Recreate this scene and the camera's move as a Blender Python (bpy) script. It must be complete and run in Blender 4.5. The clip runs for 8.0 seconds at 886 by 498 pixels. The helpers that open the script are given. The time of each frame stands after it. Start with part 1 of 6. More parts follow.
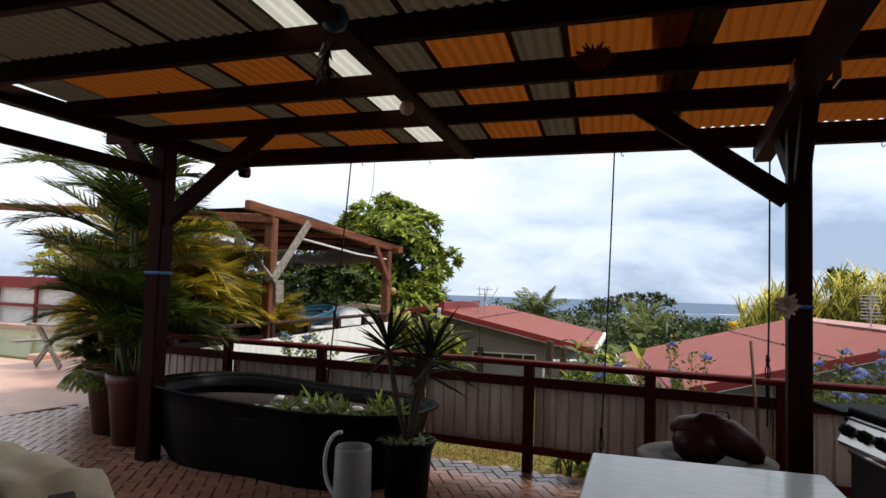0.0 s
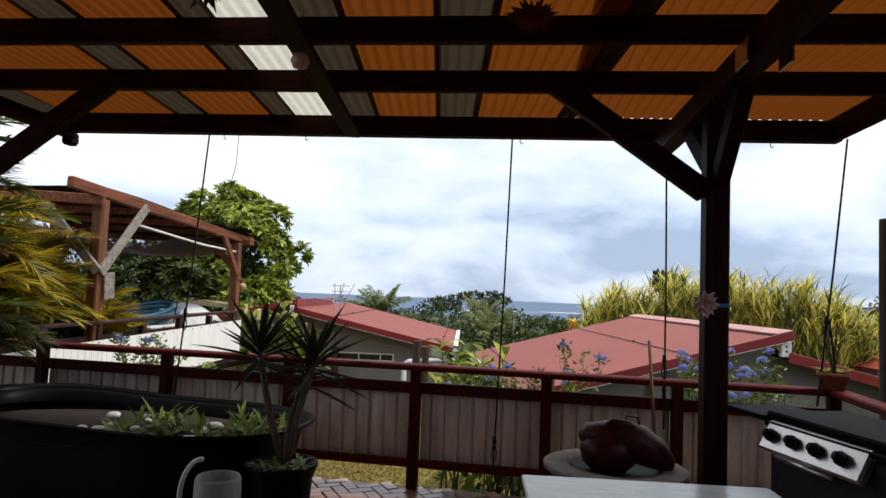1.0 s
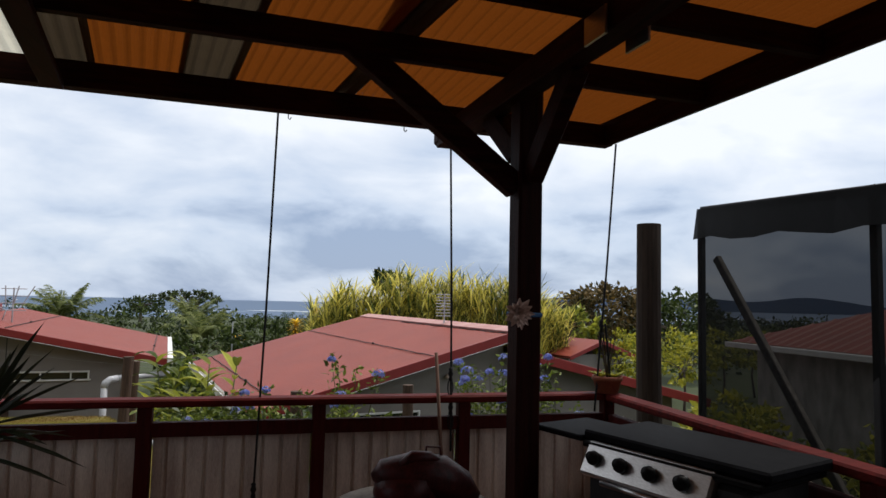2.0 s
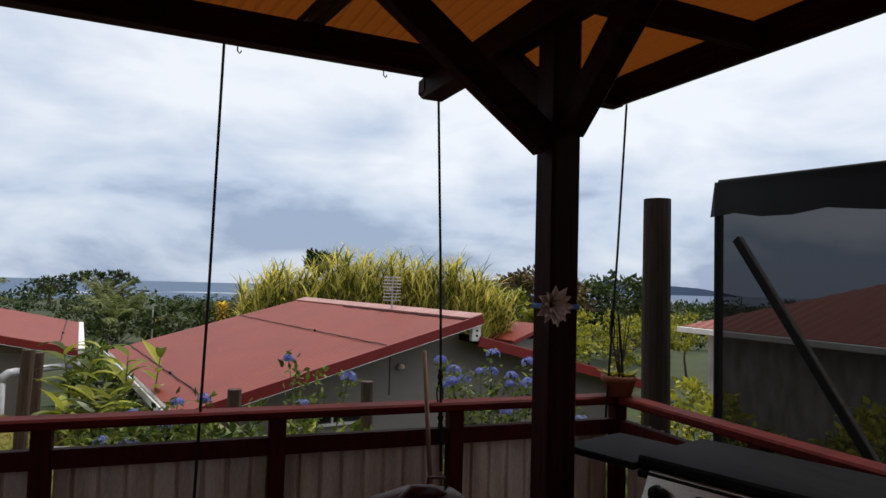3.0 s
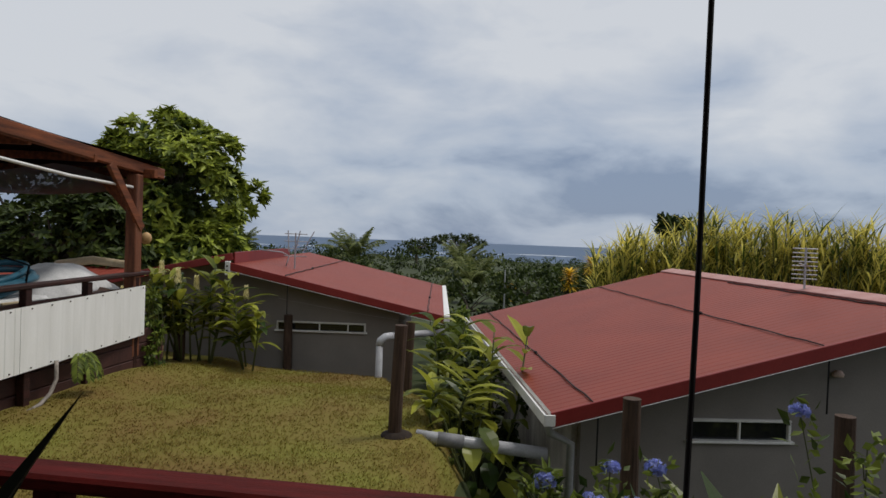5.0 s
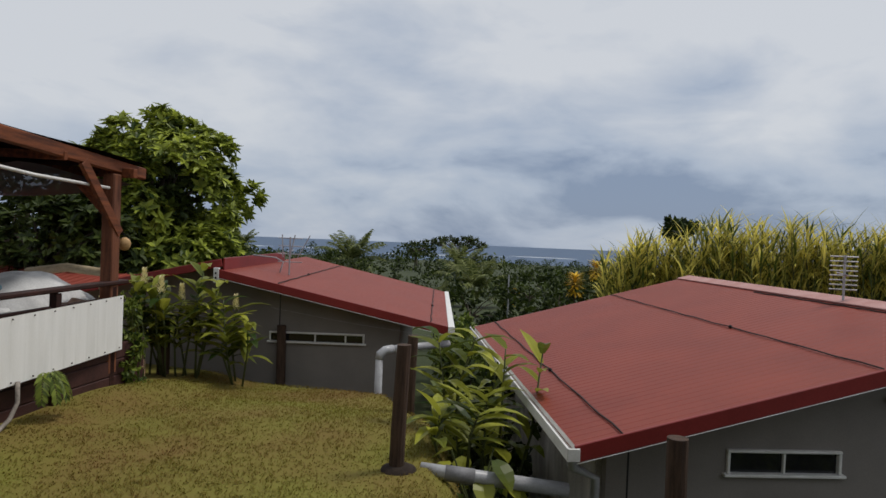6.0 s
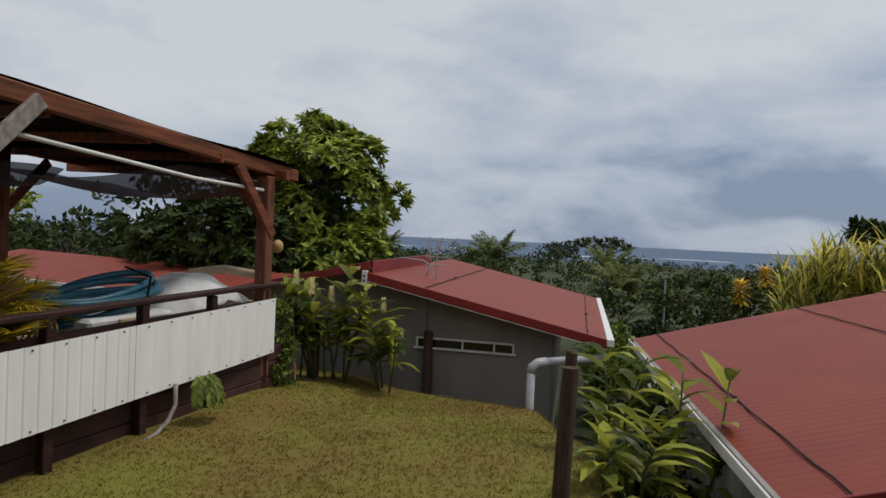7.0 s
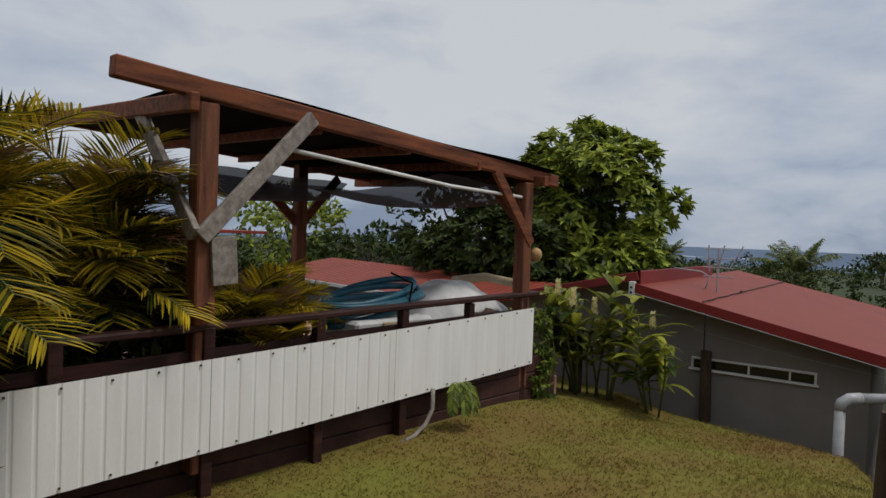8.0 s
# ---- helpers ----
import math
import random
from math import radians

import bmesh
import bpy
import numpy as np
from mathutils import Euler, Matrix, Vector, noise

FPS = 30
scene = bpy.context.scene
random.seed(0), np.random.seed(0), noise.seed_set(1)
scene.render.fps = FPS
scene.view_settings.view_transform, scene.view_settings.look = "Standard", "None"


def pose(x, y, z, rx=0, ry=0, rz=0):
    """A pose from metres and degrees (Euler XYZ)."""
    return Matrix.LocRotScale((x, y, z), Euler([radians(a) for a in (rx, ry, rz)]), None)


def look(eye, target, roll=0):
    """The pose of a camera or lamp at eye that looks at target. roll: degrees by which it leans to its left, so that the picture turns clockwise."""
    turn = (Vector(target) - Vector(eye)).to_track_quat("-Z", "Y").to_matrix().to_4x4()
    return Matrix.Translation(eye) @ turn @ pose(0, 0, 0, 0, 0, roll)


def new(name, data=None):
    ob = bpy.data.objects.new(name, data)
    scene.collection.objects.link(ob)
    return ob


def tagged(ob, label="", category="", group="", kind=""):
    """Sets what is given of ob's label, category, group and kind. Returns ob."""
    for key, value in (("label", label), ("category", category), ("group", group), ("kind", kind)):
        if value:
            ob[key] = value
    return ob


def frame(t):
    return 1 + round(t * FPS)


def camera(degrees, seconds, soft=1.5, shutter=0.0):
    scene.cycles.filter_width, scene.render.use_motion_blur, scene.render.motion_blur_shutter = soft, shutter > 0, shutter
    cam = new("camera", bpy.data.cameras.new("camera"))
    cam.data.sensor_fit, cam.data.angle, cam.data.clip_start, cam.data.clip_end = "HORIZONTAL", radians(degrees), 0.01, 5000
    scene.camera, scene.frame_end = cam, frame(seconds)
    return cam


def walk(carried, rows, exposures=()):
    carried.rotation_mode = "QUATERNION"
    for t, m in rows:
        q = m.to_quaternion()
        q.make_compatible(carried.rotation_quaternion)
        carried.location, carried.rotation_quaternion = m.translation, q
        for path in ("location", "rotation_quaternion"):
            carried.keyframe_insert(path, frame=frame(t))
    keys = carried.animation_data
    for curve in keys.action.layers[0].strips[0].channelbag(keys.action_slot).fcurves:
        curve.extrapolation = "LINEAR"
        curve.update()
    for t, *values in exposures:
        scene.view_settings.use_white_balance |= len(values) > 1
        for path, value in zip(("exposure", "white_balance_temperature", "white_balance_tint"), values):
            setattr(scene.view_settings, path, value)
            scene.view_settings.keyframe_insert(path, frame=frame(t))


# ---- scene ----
cam = camera(68.0, 8.0)

# ---- camera and walk ----
PATH = [
    (0, (0.983, 0.343, 1.595), (0.176, 2.169, 1.717), 1.8),
    (0.5, (0.697, 0.463, 1.587), (-0.074, 2.304, 1.716), 2.6),
    (1, (0.445, 0.851, 1.567), (0.091, 2.815, 1.699), 2.3),
    (1.5, (0.21, 1.276, 1.596), (0.284, 3.269, 1.741), 1.8),
    (2.8, (-0.072, 2.461, 1.646), (0.803, 4.254, 1.795), 0.9),
    (3, (-0.069, 2.644, 1.641), (0.637, 4.513, 1.744), 1.6),
    (3.5, (-0.105, 3.114, 1.66), (0.211, 5.089, 1.666), 1.7),
    (4, (-0.23, 3.535, 1.693), (-0.328, 5.533, 1.663), 2.2),
    (4.5, (-0.342, 3.966, 1.684), (-0.61, 5.947, 1.643), 2.1),
    (6, (-0.593, 5.084, 1.74), (-0.861, 7.066, 1.707), 2.3),
    (6.5, (-0.752, 5.391, 1.755), (-1.044, 7.369, 1.72), 2.6),
    (7, (-0.907, 5.686, 1.773), (-1.588, 7.566, 1.723), 2.6),
    (7.5, (-1.005, 5.993, 1.731), (-2.066, 7.687, 1.678), 2.2),
    (8, (-0.94, 6.146, 1.741), (-2.325, 7.588, 1.689), 2.1),
]
EXPOSURES = [(0.0, 0.92), (1.0, 0.92), (1.5, 0.76), (3.0, 0.52), (3.5, 0.42), (4.0, 0.24), (4.5, 0.03), (6.5, -0.02), (7.5, -0.10), (8.0, -0.12)]
walk(cam, [(t, look(eye, target, roll)) for t, eye, target, roll in PATH], EXPOSURES)

# ---- light ----
SUN = Vector((0.45, 0.25, 1.0)).normalized()
world = bpy.data.worlds.new("sky")
scene.world = world
world.use_nodes = True
wt = world.node_tree
wt.nodes.clear()


def wnode(kind, **inputs):
    n = wt.nodes.new(kind)
    for k, v in inputs.items():
        n.inputs[k].default_value = v
    return n


sky = wnode("ShaderNodeTexSky")
sky.sky_type, sky.sun_disc = "NISHITA", False
sky.sun_elevation = math.asin(SUN.z)
sky.sun_rotation = math.atan2(SUN.x, SUN.y)
bg_sky = wnode("ShaderNodeBackground", Strength=0.06)
wt.links.new(sky.outputs[0], bg_sky.inputs[0])
coord = wnode("ShaderNodeTexCoord")
flat = wnode("ShaderNodeMapping", Scale=(1.0, 1.0, 2.4), Location=(0.85, 0.3, 0.1))
wt.links.new(coord.outputs["Generated"], flat.inputs[0])
big = wnode("ShaderNodeTexNoise", Scale=1.7, Detail=4.0, Roughness=0.5, Distortion=0.1)
puff = wnode("ShaderNodeTexNoise", Scale=4.2, Detail=10.0, Roughness=0.52, Distortion=0.25)
wt.links.new(flat.outputs[0], big.inputs["Vector"])
wt.links.new(flat.outputs[0], puff.inputs["Vector"])
axes = wnode("ShaderNodeSeparateXYZ")
wt.links.new(coord.outputs["Generated"], axes.inputs[0])
rise = wnode("ShaderNodeMapRange")
for k, v in (("From Min", 0.02), ("From Max", 0.42), ("To Min", -0.01), ("To Max", 0.30)):
    rise.inputs[k].default_value = v
wt.links.new(axes.outputs["Z"], rise.inputs[0])
mix1 = wnode("ShaderNodeMix")
mix1.inputs[0].default_value = 0.58
wt.links.new(big.outputs[0], mix1.inputs[2])
wt.links.new(puff.outputs[0], mix1.inputs[3])
total = wnode("ShaderNodeMath")
total.operation = "ADD"
wt.links.new(mix1.outputs[0], total.inputs[0])
wt.links.new(rise.outputs[0], total.inputs[1])
tone = wnode("ShaderNodeValToRGB")
tone.color_ramp.elements[0].position, tone.color_ramp.elements[0].color = 0.45, (0.24, 0.305, 0.43, 1)
tone.color_ramp.elements[1].position, tone.color_ramp.elements[1].color = 0.69, (0.664, 0.69, 0.732, 1)
e = tone.color_ramp.elements.new(0.52)
e.color = (0.415, 0.48, 0.59, 1)
wt.links.new(total.outputs[0], tone.inputs[0])
bg_cloud = wnode("ShaderNodeBackground", Strength=1.0)
wt.links.new(tone.outputs[0], bg_cloud.inputs[0])
blend = wnode("ShaderNodeMixShader", Fac=0.88)
wt.links.new(bg_sky.outputs[0], blend.inputs[1])
wt.links.new(bg_cloud.outputs[0], blend.inputs[2])
wout = wnode("ShaderNodeOutputWorld")
wt.links.new(blend.outputs[0], wout.inputs[0])

sun = new("sun", bpy.data.lights.new("sun", "SUN"))
sun.data.energy, sun.data.angle, sun.data.color = 1.9, radians(12), (1.0, 0.95, 0.88)
sun.matrix_world = look(SUN * 60, (0, 0, 0))


# ---- materials ----
def surface(name, col, col2=None, rough=0.6, scale=8.0, stretch=(1, 1, 1), bump=0.2, metal=0.0, fine=60.0, spread=(0.35, 0.68), random_tint=0.0, spec=0.3):
    """A material with two scales of colour variation and fine relief, in object space."""
    m = bpy.data.materials.new(name)
    m.use_nodes = True
    nt = m.node_tree
    bsdf = nt.nodes["Principled BSDF"]
    bsdf.inputs["Roughness"].default_value = rough
    bsdf.inputs["Metallic"].default_value = metal
    bsdf.inputs["Specular IOR Level"].default_value = spec
    col2 = col2 or tuple(c * 0.6 for c in col)
    tc = nt.nodes.new("ShaderNodeTexCoord")
    mp = nt.nodes.new("ShaderNodeMapping")
    mp.inputs["Scale"].default_value = stretch
    nt.links.new(tc.outputs["Object"], mp.inputs[0])
    n1 = nt.nodes.new("ShaderNodeTexNoise")
    n1.inputs["Scale"].default_value, n1.inputs["Detail"].default_value = scale, 6
    n2 = nt.nodes.new("ShaderNodeTexNoise")
    n2.inputs["Scale"].default_value, n2.inputs["Detail"].default_value = fine, 3
    nt.links.new(mp.outputs[0], n1.inputs["Vector"])
    nt.links.new(mp.outputs[0], n2.inputs["Vector"])
    add = nt.nodes.new("ShaderNodeMix")
    add.inputs[0].default_value = 0.35
    nt.links.new(n1.outputs[0], add.inputs[2])
    nt.links.new(n2.outputs[0], add.inputs[3])
    ramp = nt.nodes.new("ShaderNodeValToRGB")
    ramp.color_ramp.elements[0].position, ramp.color_ramp.elements[0].color = spread[0], (*col2, 1)
    ramp.color_ramp.elements[1].position, ramp.color_ramp.elements[1].color = spread[1], (*col, 1)
    nt.links.new(add.outputs[0], ramp.inputs[0])
    out = ramp.outputs[0]
    if random_tint:
        info = nt.nodes.new("ShaderNodeObjectInfo")
        hsv = nt.nodes.new("ShaderNodeHueSaturation")
        rng = nt.nodes.new("ShaderNodeMapRange")
        rng.inputs["To Min"].default_value, rng.inputs["To Max"].default_value = 1 - random_tint, 1 + random_tint
        nt.links.new(info.outputs["Random"], rng.inputs[0])
        nt.links.new(rng.outputs[0], hsv.inputs["Value"])
        nt.links.new(out, hsv.inputs["Color"])
        out = hsv.outputs[0]
    nt.links.new(out, bsdf.inputs["Base Color"])
    if bump:
        b = nt.nodes.new("ShaderNodeBump")
        b.inputs["Strength"].default_value, b.inputs["Distance"].default_value = bump, 0.01
        nt.links.new(add.outputs[0], b.inputs["Height"])
        nt.links.new(b.outputs[0], bsdf.inputs["Normal"])
    return m


def leafy(name, col, col2, trans=0.35, rough=0.45, island=0.5, scale=1.5):
    """Leaf: diffuse and gloss with light coming through; tint varies leaf by leaf and over the plant."""
    m = bpy.data.materials.new(name)
    m.use_nodes = True
    nt = m.node_tree
    bsdf = nt.nodes["Principled BSDF"]
    bsdf.inputs["Roughness"].default_value = rough
    bsdf.inputs["Specular IOR Level"].default_value = 0.18
    ramp = nt.nodes.new("ShaderNodeValToRGB")
    ramp.color_ramp.elements[0].position, ramp.color_ramp.elements[0].color = 0.25, (*col2, 1)
    ramp.color_ramp.elements[1].position, ramp.color_ramp.elements[1].color = 0.75, (*col, 1)
    geo = nt.nodes.new("ShaderNodeNewGeometry")
    tc = nt.nodes.new("ShaderNodeTexCoord")
    nz = nt.nodes.new("ShaderNodeTexNoise")
    nz.inputs["Scale"].default_value = scale
    nt.links.new(tc.outputs["Object"], nz.inputs["Vector"])
    mx = nt.nodes.new("ShaderNodeMix")
    mx.inputs[0].default_value = island
    nt.links.new(nz.outputs[0], mx.inputs[2])
    nt.links.new(geo.outputs["Random Per Island"], mx.inputs[3])
    nt.links.new(mx.outputs[0], ramp.inputs[0])
    nt.links.new(ramp.outputs[0], bsdf.inputs["Base Color"])
    tr = nt.nodes.new("ShaderNodeBsdfTranslucent")
    nt.links.new(ramp.outputs[0], tr.inputs[0])
    mix = nt.nodes.new("ShaderNodeMixShader")
    mix.inputs[0].default_value = trans
    nt.links.new(bsdf.outputs[0], mix.inputs[1])
    nt.links.new(tr.outputs[0], mix.inputs[2])
    nt.links.new(mix.outputs[0], nt.nodes["Material Output"].inputs[0])
    return m


def sheer(name, col, see, shine=0.1, kind="ShaderNodeBsdfTransparent", see_col=(1, 1, 1)):
    """A thin sheet: a share of the light passes straight (or scattered) through it."""
    m = surface(name, col, rough=0.6, scale=5, bump=0.05, spec=0.1)
    nt = m.node_tree
    tr = nt.nodes.new(kind)
    tr.inputs[0].default_value = (*see_col, 1)
    mix = nt.nodes.new("ShaderNodeMixShader")
    mix.inputs[0].default_value = see
    nt.links.new(nt.nodes["Principled BSDF"].outputs[0], mix.inputs[1])
    nt.links.new(tr.outputs[0], mix.inputs[2])
    nt.links.new(mix.outputs[0], nt.nodes["Material Output"].inputs[0])
    return m


WOOD_X = surface("stained_wood_x", (0.034, 0.0085, 0.0055), (0.010, 0.0036, 0.0024), 0.6, 4, (0.6, 9, 9), 0.35, spec=0.04)
WOOD_Y = surface("stained_wood_y", (0.034, 0.0085, 0.0055), (0.010, 0.0036, 0.0024), 0.6, 4, (9, 0.6, 9), 0.35, spec=0.04)
WOOD_Z = surface("stained_wood_z", (0.034, 0.008, 0.0055), (0.010, 0.0036, 0.0024), 0.55, 4, (9, 9, 0.6), 0.35, spec=0.04)
RAIL_RED = surface("red_rail_paint", (0.12, 0.013, 0.011), (0.045, 0.007, 0.006), 0.6, 5, (0.8, 6, 6), 0.3, spec=0.06)
POST_RED = surface("red_post_paint", (0.07, 0.010, 0.009), (0.03, 0.006, 0.005), 0.6, 5, (6, 6, 0.8), 0.25, spec=0.06)
SHEET_BEIGE = surface("weathered_sheet", (0.70, 0.64, 0.56), (0.35, 0.29, 0.25), 0.5, 2.5, (5, 5, 0.7), 0.1)
SHEET_WHITE = surface("white_sheet", (0.88, 0.88, 0.86), (0.76, 0.76, 0.73), 0.4, 2.0, (4, 4, 0.6), 0.08)
PERG_WOOD = surface("pergola_wood", (0.27, 0.08, 0.028), (0.06, 0.02, 0.010), 0.7, 3, (7, 0.6, 7), 0.4)
DARK_RAIL = surface("weathered_dark_rail", (0.060, 0.022, 0.018), (0.018, 0.010, 0.008), 0.6, 5, (6, 0.8, 6), 0.4, spec=0.2)
PERG_WOOD_Z = surface("pergola_post_wood", (0.26, 0.095, 0.045), (0.07, 0.026, 0.015), 0.7, 3, (7, 7, 0.6), 0.4)
GREY_WOOD = surface("weathered_grey_wood", (0.36, 0.32, 0.28), (0.14, 0.12, 0.10), 0.8, 6, (5, 3, 3), 0.5)
LOG = surface("old_log", (0.05, 0.032, 0.022), (0.018, 0.012, 0.009), 0.85, 5, (10, 10, 0.8), 0.7)
FENCE_LOG = surface("fence_log", (0.10, 0.06, 0.04), (0.035, 0.022, 0.016), 0.85, 5, (9, 9, 0.8), 0.7)
ROOF_RED = surface("red_roof_paint", (0.235, 0.045, 0.027), (0.18, 0.033, 0.021), 0.5, 1.3, (1, 1, 1), 0.06, fine=25, spec=0.22)
ROOF_TRIM = surface("red_trim_paint", (0.24, 0.028, 0.026), (0.17, 0.02, 0.018), 0.4, 3, (1, 1, 1), 0.05)
ROOF_CAP = surface("faded_ridge_cap", (0.46, 0.27, 0.25), (0.36, 0.17, 0.15), 0.6, 4)
WALL_GREY = surface("grey_render", (0.25, 0.228, 0.21), (0.19, 0.173, 0.16), 0.85, 1.6, (1, 1, 1), 0.15, fine=90)
WALL_PALE = surface("stained_pale_render", (0.55, 0.52, 0.48), (0.22, 0.20, 0.18), 0.8, 2.2, (2, 2, 0.8), 0.15)
WHITE = surface("white_paint", (0.8, 0.8, 0.78), (0.62, 0.61, 0.58), 0.4, 5)
PIPE = surface("grey_pipe", (0.44, 0.45, 0.47), (0.28, 0.28, 0.29), 0.35, 6)
CABLE = surface("black_cable", (0.012, 0.012, 0.013), rough=0.6, scale=20)
STEEL = surface("brushed_steel", (0.55, 0.55, 0.56), (0.42, 0.42, 0.43), 0.28, 6, (30, 2, 30), 0.05, metal=1.0)
BLACK = surface("black_plastic", (0.006, 0.006, 0.007), (0.004, 0.004, 0.004), 0.42, 8, spec=0.07)
PANEL = surface("dull_stainless_panel", (0.58, 0.57, 0.56), (0.42, 0.41, 0.40), 0.30, 6, (30, 2, 30), 0.05, metal=1.0)
BLACK_IRON = surface("black_iron", (0.02, 0.02, 0.022), (0.011, 0.011, 0.012), 0.5, 14, bump=0.3)
GRILL_TOP = surface("scuffed_black_lid", (0.010, 0.0105, 0.012), (0.004, 0.004, 0.005), 0.6, 3, (14, 2, 8), 0.3, spec=0.03)
TERRACOTTA = surface("terracotta", (0.34, 0.11, 0.05), (0.17, 0.055, 0.033), 0.75, 6)
DARK_POT = surface("dark_red_pot", (0.10, 0.025, 0.018), (0.05, 0.014, 0.011), 0.4, 5)
MAROON = surface("maroon_glaze", (0.07, 0.007, 0.007), (0.018, 0.004, 0.004), 0.38, 14, bump=0.5, spec=0.2)
STONE = surface("grey_stone", (0.22, 0.20, 0.18), (0.11, 0.10, 0.09), 0.8, 9, bump=0.5)
SOIL = surface("soil", (0.035, 0.024, 0.017), (0.015, 0.010, 0.008), 0.95, 18, bump=0.8)
TABLE = surface("white_table_laminate", (0.66, 0.72, 0.70), (0.50, 0.57, 0.56), 0.16, 7, (1, 4, 1), 0.06)
THROW = surface("cream_throw", (0.80, 0.70, 0.53), (0.64, 0.54, 0.38), 0.9, 9, bump=0.4)
WICKER = surface("grey_wicker", (0.24, 0.23, 0.21), (0.08, 0.075, 0.07), 0.7, 40, (1, 1, 3), 0.8)
PAVER = surface("red_paver", (0.30, 0.15, 0.105), (0.17, 0.085, 0.062), 0.26, 7, bump=0.35, random_tint=0.22, spec=0.5)
JOINT = surface("paver_bed", (0.11, 0.065, 0.05), (0.055, 0.036, 0.03), 0.7, 9, bump=0.4)
DECK = surface("pink_concrete", (0.56, 0.34, 0.26), (0.42, 0.24, 0.18), 0.4, 3, bump=0.2)
RETAIN = surface("dark_red_boards", (0.075, 0.03, 0.025), (0.03, 0.014, 0.012), 0.7, 4, (4, 1, 1), 0.4)
HOSE = surface("teal_hose", (0.02, 0.10, 0.15), (0.012, 0.06, 0.09), 0.4, 12)
TARP = surface("white_tarp", (0.66, 0.66, 0.65), (0.42, 0.42, 0.42), 0.5, 5, bump=0.5)
CREAM = surface("cream_foam", (0.55, 0.45, 0.30), (0.38, 0.30, 0.19), 0.8, 10)
BUOY = surface("old_yellow_buoy", (0.55, 0.36, 0.16), (0.32, 0.19, 0.08), 0.6, 12)
ROPE = surface("black_cord", (0.010, 0.010, 0.011), rough=0.8, scale=40)
SHELL = surface("pale_shell", (0.75, 0.58, 0.50), (0.45, 0.33, 0.28), 0.6, 25, bump=0.6)
RIBBON = surface("blue_ribbon", (0.05, 0.16, 0.36), (0.03, 0.09, 0.22), 0.6, 20)
PETAL = leafy("blue_petals", (0.40, 0.45, 0.86), (0.24, 0.30, 0.72), 0.3, 0.6)
SPIKE = leafy("pale_flower_spike", (0.85, 0.78, 0.46), (0.70, 0.62, 0.30), 0.2, 0.6)
LAWN = surface("lawn_soil", (0.155, 0.155, 0.024), (0.15, 0.095, 0.026), 0.95, 0.9, (1, 1, 1), 0.6, fine=45, spread=(0.36, 0.64))
GRASS = leafy("grass", (0.195, 0.19, 0.028), (0.165, 0.088, 0.026), 0.3, 0.7, island=0.25, scale=0.9)
SCRUB = surface("scrub_ground", (0.05, 0.065, 0.02), (0.022, 0.03, 0.012), 0.95, 0.4, fine=4, bump=0.8)
SEA = surface("sea", (0.05, 0.095, 0.17), (0.04, 0.078, 0.145), 0.6, 0.01, (1, 4, 1), 0.0, fine=0.1)
FOAM = surface("surf", (0.8, 0.82, 0.84), (0.5, 0.56, 0.62), 0.8, 0.02)
# distance haze is put into the island's blue base colour
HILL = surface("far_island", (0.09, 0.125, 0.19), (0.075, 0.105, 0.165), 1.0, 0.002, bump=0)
BARK = surface("bark", (0.11, 0.085, 0.065), (0.05, 0.038, 0.03), 0.9, 5, (6, 6, 1), 0.6)
CANE = surface("green_cane", (0.10, 0.12, 0.04), (0.06, 0.07, 0.03), 0.6, 6, (6, 6, 1))
LEAF_BREAD = leafy("broad_leaf", (0.42, 0.48, 0.07), (0.035, 0.062, 0.014), 0.25, 0.32, scale=1.1)
LEAF_PALM = leafy("palm_leaflet", (0.12, 0.16, 0.018), (0.014, 0.028, 0.007), 0.35, 0.4)
LEAF_COCO = leafy("coconut_leaflet", (0.24, 0.26, 0.085), (0.05, 0.075, 0.022), 0.35, 0.4)
LEAF_GOLD = leafy("golden_palm_leaflet", (0.62, 0.45, 0.03), (0.018, 0.038, 0.008), 0.38, 0.4, scale=1.3)
LEAF_DRY = leafy("dry_leaflet", (0.34, 0.24, 0.14), (0.20, 0.12, 0.06), 0.2, 0.7)
LEAF_GINGER = leafy("ginger_leaf", (0.42, 0.43, 0.06), (0.035, 0.065, 0.013), 0.35, 0.35, scale=1.6)
LEAF_REED = leafy("variegated_reed", (0.92, 0.80, 0.18), (0.07, 0.10, 0.018), 0.35, 0.5, island=0.7, scale=0.7)
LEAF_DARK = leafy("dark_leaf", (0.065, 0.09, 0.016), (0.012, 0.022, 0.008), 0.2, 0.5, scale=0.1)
LEAF_WOOD = leafy("woodland_leaf", (0.066, 0.094, 0.015), (0.008, 0.015, 0.005), 0.2, 0.6, scale=0.03)
LEAF_RUST = leafy("rusty_leaf", (0.16, 0.10, 0.03), (0.035, 0.035, 0.014), 0.2, 0.6, scale=0.3)
LEAF_LIME = leafy("lime_leaf", (0.46, 0.42, 0.04), (0.08, 0.11, 0.02), 0.3, 0.5, scale=0.7)
LEAF_SHRUB = leafy("shrub_leaf", (0.24, 0.30, 0.05), (0.03, 0.055, 0.013), 0.3, 0.4, scale=3)
LEAF_YUCCA = leafy("sword_leaf", (0.03, 0.042, 0.02), (0.01, 0.015, 0.009), 0.12, 0.45)
LEAF_CROTON = leafy("yellow_croton", (0.80, 0.52, 0.03), (0.45, 0.27, 0.02), 0.3, 0.4)
ORANGE = sheer("orange_roof_sheet", (0.16, 0.05, 0.015), 0.5, kind="ShaderNodeBsdfTranslucent", see_col=(0.125, 0.032, 0.004))
